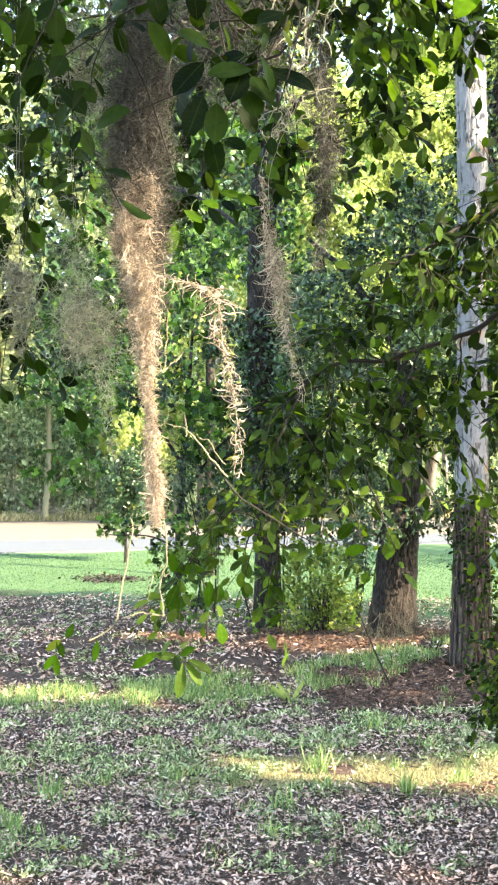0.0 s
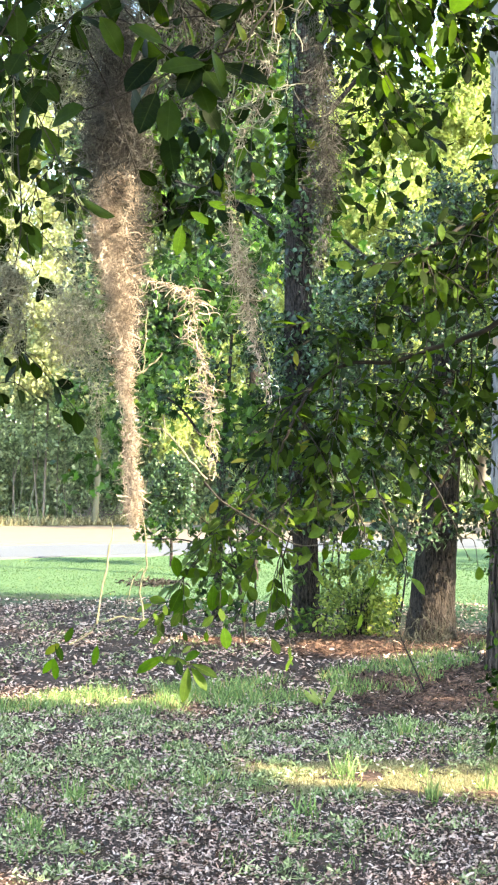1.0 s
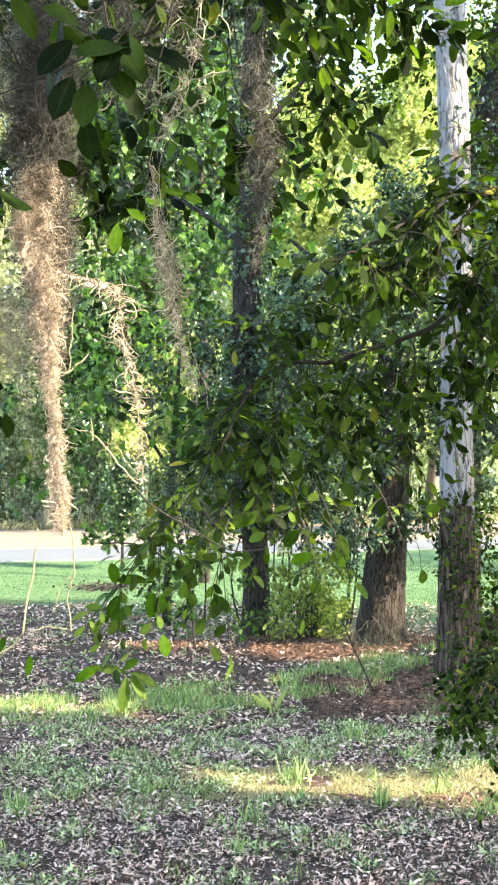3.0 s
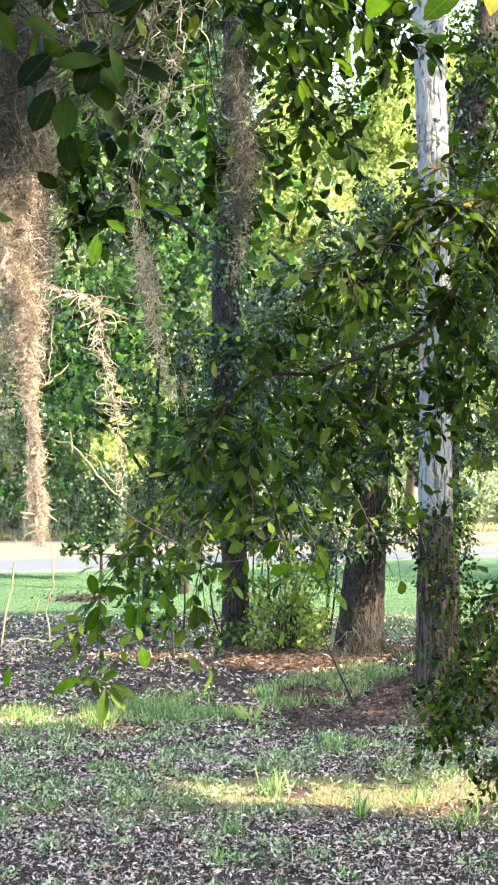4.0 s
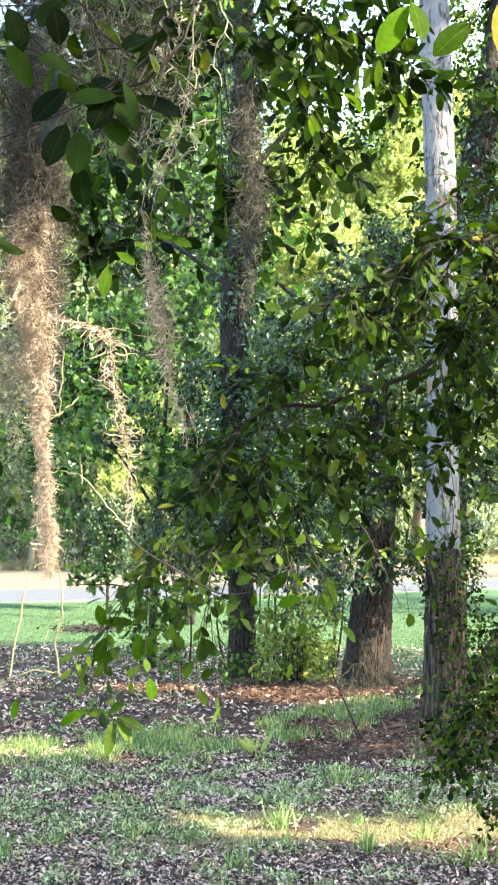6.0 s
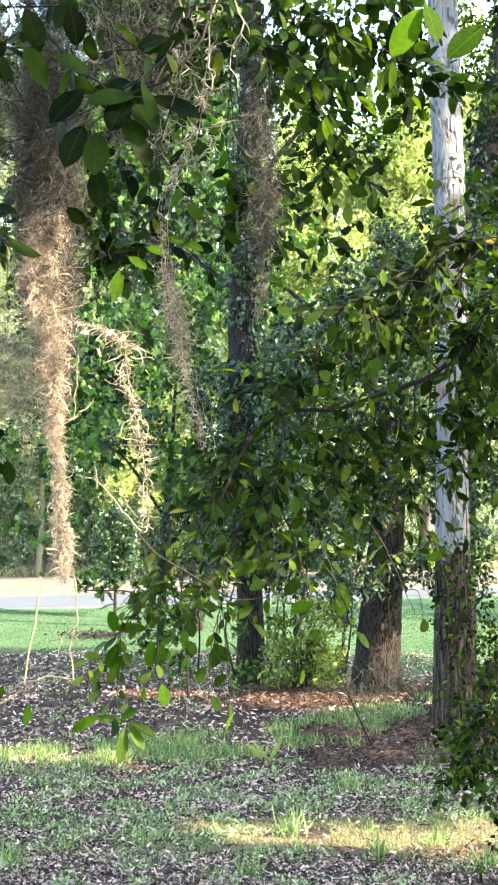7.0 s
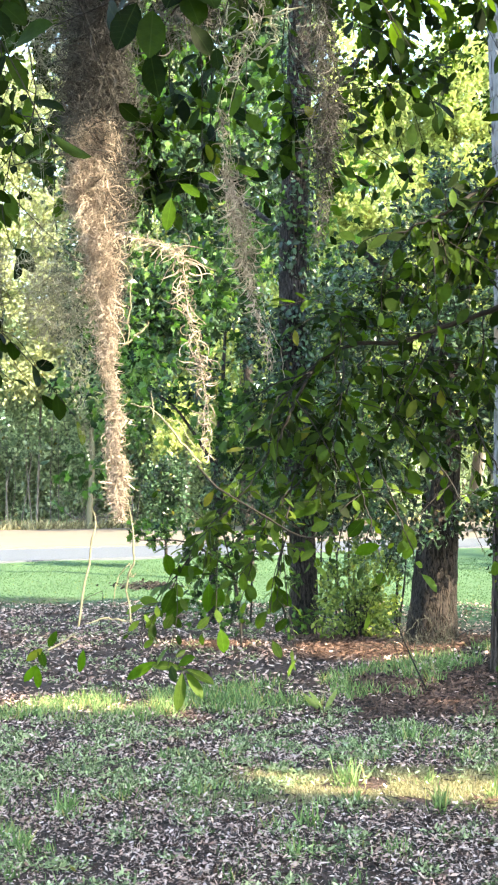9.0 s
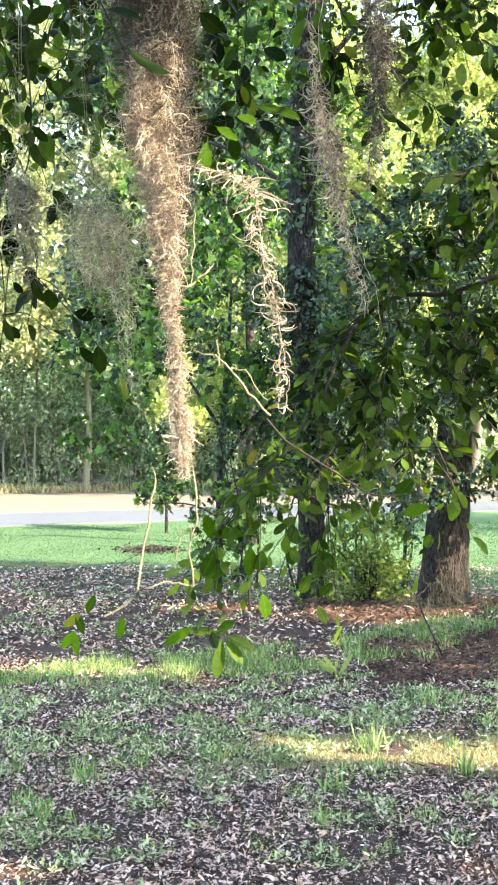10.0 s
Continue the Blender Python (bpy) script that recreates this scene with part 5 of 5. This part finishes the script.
def patchy(rng, count, y0, y1, seed, cut, scale=1.6):
    """Places in uneven patches."""
    x, y = spots(rng, count, y0, y1)
    v = np.array([noise.noise(Vector((a * scale, b * scale, seed))) for a, b in zip(x, y)])
    keep = v > cut
    return x[keep], y[keep]


rng = np.random.default_rng(61)
g = Geo()
for count, y0, y1, size in ((52000, 4.2, 7.0, 0.027), (30000, 7.0, 9.0, 0.030), (34000, 9.0, 15.5, 0.042), (5000, 0.5, 4.2, 0.034), (46000, 4.2, 8.0, 0.015)):
    x, y = spots(rng, int(count * 1.15), y0, y1)
    v = np.array([noise.noise(Vector((a * 1.9, b * 1.9, 21.0))) for a, b in zip(x, y)])
    keep = (v > -0.16) | (rng.random(len(x)) < (0.9 if size < 0.02 else 0.3))
    keep &= (x < 0.45) | (np.abs(y - 8.55) > 0.62) | (rng.random(len(x)) < 0.12)
    keep &= (x < -0.1) | (np.abs(y - 6.42) > 0.34) | (rng.random(len(x)) < 0.06)
    keep &= (y < 9.9) | ((y > 11.5) & (rng.random(len(x)) < 0.4)) | (x < 0.2) | (rng.random(len(x)) < 0.08)
    x, y = x[keep], y[keep]
    count = len(x)
    p = lie(x, y, rng.uniform(0.002, 0.034, count))
    a = unit(rng.normal(size=(count, 3)) * np.array([1, 1, 0.4]))
    n = unit(rng.normal(size=(count, 3)) * 0.75 + np.array([0, 0, 1.0]))
    ln = size * rng.uniform(0.5, 1.4, count)
    g.leaves(p, a, n, ln, ln * rng.uniform(0.18, 0.48, count), "mid")
tagged(g.object("leaf_litter", M_LITTER), "dry brown fallen leaves strewn over the soil", "fallen leaves", kind="stuff")

# a small dark patch on the lawn, built of scattered flakes
g = Geo()
x, y = -1.95 + rng.normal(size=700) * 0.22, 17.9 + rng.normal(size=700) * 0.28
a = unit(rng.normal(size=(700, 3)) * np.array([1, 1, 0.4]))
g.leaves(lie(x, y, rng.uniform(0.01, 0.05, 700)), a, unit(rng.normal(size=(700, 3)) * 0.6 + np.array([0, 0, 1.0])), rng.uniform(0.03, 0.08, 700), rng.uniform(0.015, 0.04, 700), "mid")
tagged(g.object("leaf_drift", M_TWIG), "small dark patch of flat flakes on the lawn", "fallen leaves", kind="stuff")

g = Geo()
x, y = spots(rng, 1500, 4.2, 12.5)
p = lie(x, y, rng.uniform(0.004, 0.02, 1500))
ang = rng.uniform(0, np.pi, 1500)
half = np.stack([np.cos(ang), np.sin(ang), rng.normal(size=1500) * 0.08], -1) * rng.uniform(0.02, 0.09, 1500)[:, None]
g.tubes(np.stack([p - half, p + rng.normal(size=(1500, 3)) * 0.006, p + half], 1), rng.uniform(0.0012, 0.003, 1500)[:, None], 4)
tagged(g.object("fallen_twigs", M_TWIG), "thin dry twigs lying among fallen leaves", "twigs", kind="stuff")


g = Geo()
for count, low, high in ((15000, (0.1, 10.0), (2.4, 11.6)), (11000, (0.5, 7.95), (2.4, 9.3)), (1300, (-0.95, 11.0), (-0.3, 11.65)), (500, (0.9, 5.98), (1.5, 6.2)), (350, (1.5, 6.55), (2.1, 6.75)), (240, (-0.8, 7.95), (-0.4, 8.25))):
    x, y = rng.uniform(low[0], high[0], count), rng.uniform(low[1], high[1], count)
    a = unit(rng.normal(size=(count, 3)) * np.array([1, 0.8, 0.25]))
    ln = rng.uniform(0.018, 0.07, count)
    g.leaves(lie(x, y, rng.uniform(0.004, 0.03, count)), a, unit(rng.normal(size=(count, 3)) * 0.5 + np.array([0, 0, 1.0])), ln, ln * 0.22, "mid")
tagged(g.object("bark_mulch", M_MULCH), "reddish bark chips and needles heaped under the trees", "mulch", kind="stuff")


def blades(g, rng, x, y, tall, width=0.005, lean=0.45):
    n = len(x)
    a = unit(np.stack([rng.normal(size=n) * lean, rng.normal(size=n) * lean, np.ones(n)], -1))
    f = unit(np.stack([rng.normal(size=n), -np.abs(rng.normal(size=n)) - 0.3, rng.uniform(0, 0.5, n)], -1))
    g.leaves(lie(x, y, -0.003), a, f, tall * rng.uniform(0.5, 1.3, n), width * rng.uniform(0.7, 1.4, n), "low")


g = Geo()
x, y = patchy(rng, 42000, 7.4, 10.6, 3.0, -0.1, 2.4)
keep = np.abs(y - (8.85 + 0.42 * x)) < 0.45
blades(g, rng, x[keep], y[keep], 0.10, 0.006)
x, y = patchy(rng, 6000, 5.7, 7.5, 5.0, 0.05)
keep = (x > -0.5) & ((x < 0.3) | (np.abs(y - 6.5) > 0.4))
blades(g, rng, x[keep], y[keep], 0.055, 0.005)
x, y = patchy(rng, 11000, 4.4, 8.2, 9.0, 0.18)
blades(g, rng, x, y, 0.05, 0.004, 0.7)
tagged(g.object("rough_grass", M_GRASS), "patchy light green rough grass", "grass", kind="stuff")

g = Geo()
x, y = patchy(rng, 80000, 5.98, 6.82, 31.0, -0.26, 3.0)
keep = x > -0.35 + 0.3 * np.sin(9 * y)
blades(g, rng, x[keep], y[keep], 0.032, 0.004, 0.9)
tagged(g.object("dry_grass", M_STRAW), "short dry straw-coloured grass in the sun", "grass", kind="stuff")

g = Geo()
x, y = spots(rng, 60000, 13.5, 25.0)
keep = (y + 0.5 * x + 2.2 * np.sin(1.1 * x) * 0.4 > 14.2) & (y < 26.0 + 0.55 * x)
blades(g, rng, x[keep], y[keep], 0.02, 0.012, 0.9)
tagged(g.object("lawn_grass", M_LAWN), "short bright green lawn grass", "grass", kind="stuff")

g = Geo()
x = rng.uniform(-14, 12, 9000)
y = 43.0 + 0.45 * x + np.abs(rng.normal(size=9000)) * 0.6
n = len(x)
a = unit(np.stack([rng.normal(size=n) * 0.6, rng.normal(size=n) * 0.6, np.ones(n)], -1))
f = unit(np.stack([rng.normal(size=n), -np.ones(n), rng.uniform(0, 0.5, n)], -1))
g.leaves(np.stack([x, y, np.full(n, -0.22)], -1), a, f, rng.uniform(0.12, 0.5, n), rng.uniform(0.02, 0.06, n), "low")
tagged(g.object("verge_grass", M_STRAW), "dry yellow grass along the edge of the woods", "grass", kind="stuff")

g = Geo()
x, y = patchy(rng, 4200, 4.3, 6.5, 14.0, 0.2, 4.2)
x3, y3 = patchy(rng, 2600, 9.0, 13.8, 14.0, 0.05, 3.0)
x3, y3 = x3[x3 < -0.2], y3[x3 < -0.2]
x2, y2 = patchy(rng, 6200, 6.3, 8.4, 14.0, 0.0, 3.6)
x, y = np.r_[x, x2, x3], np.r_[y, y2, y3]
keep = (x < 0.1 + 0.2 * np.sin(11 * y)) | (np.abs(y - 6.42) > 0.26) | (rng.random(len(x)) < 0.06)
keep &= (x < 0.5) | (y < 7.9)
x, y = np.repeat(x[keep], 9), np.repeat(y[keep], 9)
n = len(x)
x, y = x + rng.normal(size=n) * 0.018, y + rng.normal(size=n) * 0.018
g.leaves(lie(x, y, rng.uniform(0.0, 0.03, n)), unit(rng.normal(size=(n, 3)) * np.array([1, 1, 0.5]) + np.array([0, 0, 0.6])), unit(rng.normal(size=(n, 3)) * 0.7 + np.array([0, 0, 0.8])), rng.uniform(0.018, 0.046, n), rng.uniform(0.006, 0.015, n), "mid")
tagged(g.object("ground_weeds", M_WEED), "low grey-green weeds creeping over the soil", "weeds", kind="stuff")


BLADE = Geo().raw([(0, -0.5, 0), (0, 0.5, 0), (0.45, 0.55, 0.05), (0.45, -0.55, 0.05), (0.8, 0.32, -0.02), (0.8, -0.32, -0.02), (1, 0, -0.12)], [(0, 1, 2, 3), (3, 2, 4, 5)]).raw([(0.8, 0.32, -0.02), (1, 0, -0.12), (0.8, -0.32, -0.02)], [(0, 1, 2)]).object("blade", M_BLADE)
BLADE_MESH = BLADE.data
bpy.data.objects.remove(BLADE)


def tuft(x, y, tall, count, seed):
    """A grass tuft, blade by blade."""
    rng = np.random.default_rng(seed)
    ob = empty("grass_tuft", (x, y, float(height(x, y))))
    for k in range(count):
        a = unit(np.array([rng.normal() * 0.4, rng.normal() * 0.4, 1.0]))
        s = unit(np.cross(a, np.array([rng.normal() * 0.5, 1.0, 0.0])))
        w = np.cross(a, s)
        ln = tall * rng.uniform(0.5, 1.3)
        blade = new("blade", BLADE_MESH)
        m = Matrix((Vector(a) * ln, Vector(s) * 0.005, Vector(w) * ln)).transposed().to_4x4()
        m.translation = Vector((rng.normal() * 0.03, rng.normal() * 0.03, -0.004))
        blade.parent = ob
        blade.matrix_basis = m
    return tagged(ob, "loose tuft of upright light green grass", "grass", "grass tufts")


for k, (x, y, tall, count) in enumerate(((0.73, 7.39, 0.13, 40), (0.37, 6.46, 0.14, 40), (0.76, 6.0, 0.13, 38), (-0.91, 5.87, 0.14, 38), (0.16, 5.75, 0.11, 30), (1.25, 5.9, 0.12, 30), (0.5, 5.4, 0.09, 24), (-0.35, 6.3, 0.08, 24), (-1.0, 5.3, 0.1, 26), (0.05, 7.3, 0.08, 24), (-0.6, 7.0, 0.08, 24))):
    tuft(x, y, tall, count, 70 + k)

rng = np.random.default_rng(89)
tx, ty = spots(rng, 70, 4.9, 9.0, 1.1)
g = Geo()
for k in range(70):
    m = int(rng.integers(14, 34))
    blades(g, rng, tx[k] + rng.normal(size=m) * 0.03, ty[k] + rng.normal(size=m) * 0.03, rng.uniform(0.05, 0.10), 0.006, 0.4)
tagged(g.object("scattered_grass", M_GRASS), "small scattered grass sprouts among fallen leaves", "grass", kind="stuff")

fern = empty("broad_weed")
rng = np.random.default_rng(90)
for k in range(9):
    a = rng.uniform(0, 6.28)
    base = np.array([0.29, 8.33, height(0.29, 8.33)])
    tip = base + np.array([0.13 * np.cos(a), 0.1 * np.sin(a), rng.uniform(0.08, 0.16)])
    Geo().leaves(base[None], (tip - base)[None], np.array([[0.1, -0.5, 1.0]]), np.array([np.linalg.norm(tip - base)]), np.array([0.035]), "fine").object("blade", M_SHRUB, fern, smooth=True)
tagged(fern, "leafy light green weed among rough grass", "weed")


def vine(name, line, radius, count, size, seed, label, material=M_HOLLY):
    """Leaves climbing round a trunk on a thin stem."""
    rng = np.random.default_rng(seed)
    ob = empty(name)
    core = bend(line, 60)
    turn = np.linspace(0, 9, 60)
    stem = core + np.stack([np.cos(turn), np.sin(turn), 0 * turn], -1) * radius
    Geo().tubes(stem[None], np.full((1, 60), 0.006), 5).object("stem", M_TWIG, ob, smooth=True)
    k = rng.integers(0, 60, count)
    a = rng.uniform(0, 6.28, count)
    out = np.stack([np.cos(a), np.sin(a), np.zeros(count)], -1)
    pos = core[k] + out * (radius + rng.uniform(0, 0.09, count))[:, None] + rng.normal(size=(count, 3)) * 0.02
    along = unit(out * 0.5 + rng.normal(size=(count, 3)) * 0.6 + np.array([0, 0, -0.5]))
    ln = size * rng.uniform(0.6, 1.3, count)
    Geo().leaves(pos, along, unit(out + rng.normal(size=(count, 3)) * 0.4), ln, ln * 0.6, "mid").object("foliage", material, ob, kind="stuff")
    return tagged(ob, label, "vine")


vine("climbing_vine", [(1.76, 9.0, 0.2), (1.70, 9.05, 0.9), (1.66, 9.05, 1.45)], 0.14, 1700, 0.038, 101, "leafy vine climbing the foot of a pale trunk", M_OAK)
vine("climbing_vine", [(1.70, 9.1, 2.6), (1.70, 9.1, 3.4), (1.68, 9.1, 4.2)], 0.10, 220, 0.05, 102, "thin leafy vine on a pale trunk")
vine("climbing_vine", [(2.20, 12.0, 2.6), (2.32, 12.0, 4.2), (2.60, 12.0, 5.9)], 0.15, 2400, 0.06, 103, "dense dark vine wrapped round a leaning trunk")
vine("climbing_vine", [(0.16, 11.55, 1.05), (0.12, 11.5, 2.0), (0.10, 11.42, 3.0)], 0.13, 2500, 0.055, 104, "leafy vine on a slender dark trunk")
vine("climbing_vine", [(0.12, 11.4, 3.3), (0.15, 11.4, 4.6), (0.18, 11.4, 6.0)], 0.12, 1500, 0.06, 105, "loose vine high on a slender trunk")

weed = empty("dry_weed")
rng = np.random.default_rng(92)
for k in range(110):
    base = np.array([1.16 + rng.normal() * 0.16, 10.26 + rng.normal() * 0.06, 0.09])
    tip = base + np.array([rng.normal() * 0.12, rng.normal() * 0.08, abs(rng.normal()) * 0.16 + 0.05])
    Geo().tubes(bend([base, (base + tip) / 2 + rng.normal(size=3) * 0.07, tip, tip + rng.normal(size=3) * 0.07], 9)[None], np.linspace(0.0022, 0.001, 9)[None], 3).object("stalk", M_DRY, weed)
tagged(weed, "dry grey wispy weed at an oak's foot", "weed")

log = empty("fallen_limb")
Geo().tubes(bend([(1.70, 9.0, 0.16), (1.86, 9.12, 0.42), (2.10, 9.3, 0.72), (2.5, 9.6, 0.95)], 16)[None], np.linspace(0.075, 0.05, 16)[None], 10).object("limb", M_BARK, log, smooth=True)
tagged(log, "dark broken limb leaning at the foot of a pale trunk", "limb")
stick = Geo().tubes(bend([(0.76, 8.6, 0.58), (0.88, 8.62, 0.3), (1.02, 8.6, 0.0)], 12)[None], np.linspace(0.004, 0.008, 12)[None], 6).object("stick", M_TWIG, smooth=True)
tagged(stick, "thin bare stick standing in the mulch", "stick")

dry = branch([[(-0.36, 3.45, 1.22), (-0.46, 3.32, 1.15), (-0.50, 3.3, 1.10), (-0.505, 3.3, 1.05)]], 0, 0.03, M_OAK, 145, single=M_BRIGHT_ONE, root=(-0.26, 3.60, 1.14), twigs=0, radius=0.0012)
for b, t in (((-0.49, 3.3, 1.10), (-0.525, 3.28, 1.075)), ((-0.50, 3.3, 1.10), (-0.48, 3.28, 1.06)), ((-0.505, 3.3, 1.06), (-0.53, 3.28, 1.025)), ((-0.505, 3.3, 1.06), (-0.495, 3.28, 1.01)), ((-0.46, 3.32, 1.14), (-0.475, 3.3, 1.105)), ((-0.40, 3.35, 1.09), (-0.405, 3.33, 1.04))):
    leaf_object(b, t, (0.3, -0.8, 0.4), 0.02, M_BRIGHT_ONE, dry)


def bark_plates(parent, line, radius, z0, z1, material, seed, wide=0.05, tall=0.12):
    """Separate plates of bark round a trunk, in broken rows."""
    rng = np.random.default_rng(seed)
    shapes = []
    for k in range(5):
        w, h = wide * rng.uniform(0.7, 1.05), tall * rng.uniform(0.75, 1.15)
        cut = rng.uniform(0.75, 1.0, 8)
        rim = np.array([(-0.5, -0.35), (-0.3, -0.5), (0.3, -0.5), (0.5, -0.3), (0.5, 0.35), (0.25, 0.5), (-0.3, 0.5), (-0.5, 0.3)]) * cut[:, None] * (w, h)
        back = np.c_[rim[:, 0] * 1.08, np.full(8, -0.002), rim[:, 1] * 1.05]
        front = np.c_[rim[:, 0] * 0.93, np.full(8, 0.0022) + rng.uniform(0, 0.0016, 8), rim[:, 1] * 0.95]
        ring = [(i, (i + 1) % 8, 8 + (i + 1) % 8, 8 + i) for i in range(8)]
        cap = [(8, 9, 10, 11), (8, 11, 12, 15), (12, 13, 14, 15)]
        ob = Geo().raw(np.r_[back, front], ring + cap).object("bark_plate", material)
        shapes.append(ob.data)
        bpy.data.objects.remove(ob)
    core = bend(line, 80)
    z = z0
    while z < z1:
        r = np.interp(z, *radius)
        x, y = np.interp(z, core[:, 2], core[:, 0]), np.interp(z, core[:, 2], core[:, 1])
        many = max(5, int(round(2 * np.pi * r / (wide * 1.08))))
        for k in range(many):
            a = 2 * np.pi * (k + rng.uniform(-0.2, 0.2)) / many + z * 7
            if np.sin(a) > 0.45 or rng.random() < 0.1:
                continue
            ob = new("bark_plate", shapes[rng.integers(5)])
            ob.parent = parent
            ob.matrix_basis = Matrix.LocRotScale((x + r * np.cos(a), y + r * np.sin(a), z + rng.normal() * tall * 0.2), Euler((rng.normal() * 0.05, rng.normal() * 0.06, a - np.pi / 2)), (rng.uniform(0.8, 1.1), 1, rng.uniform(0.8, 1.2)))
        z += tall * 0.95


PALE_LINE = [(1.63, 9.1, 0.0), (1.62, 9.1, 0.9), (1.62, 9.1, 2.2), (1.62, 9.1, 3.6), (1.59, 9.1, 4.8), (1.5, 9.2, 8.0)]
bark_plates(pale, PALE_LINE, ([0, 0.3, 1.2, 2.2, 4.8, 6], [0.215, 0.155, 0.123, 0.106, 0.11, 0.10]), 0.2, 5.9, M_PALE, 111, 0.04, 0.17)
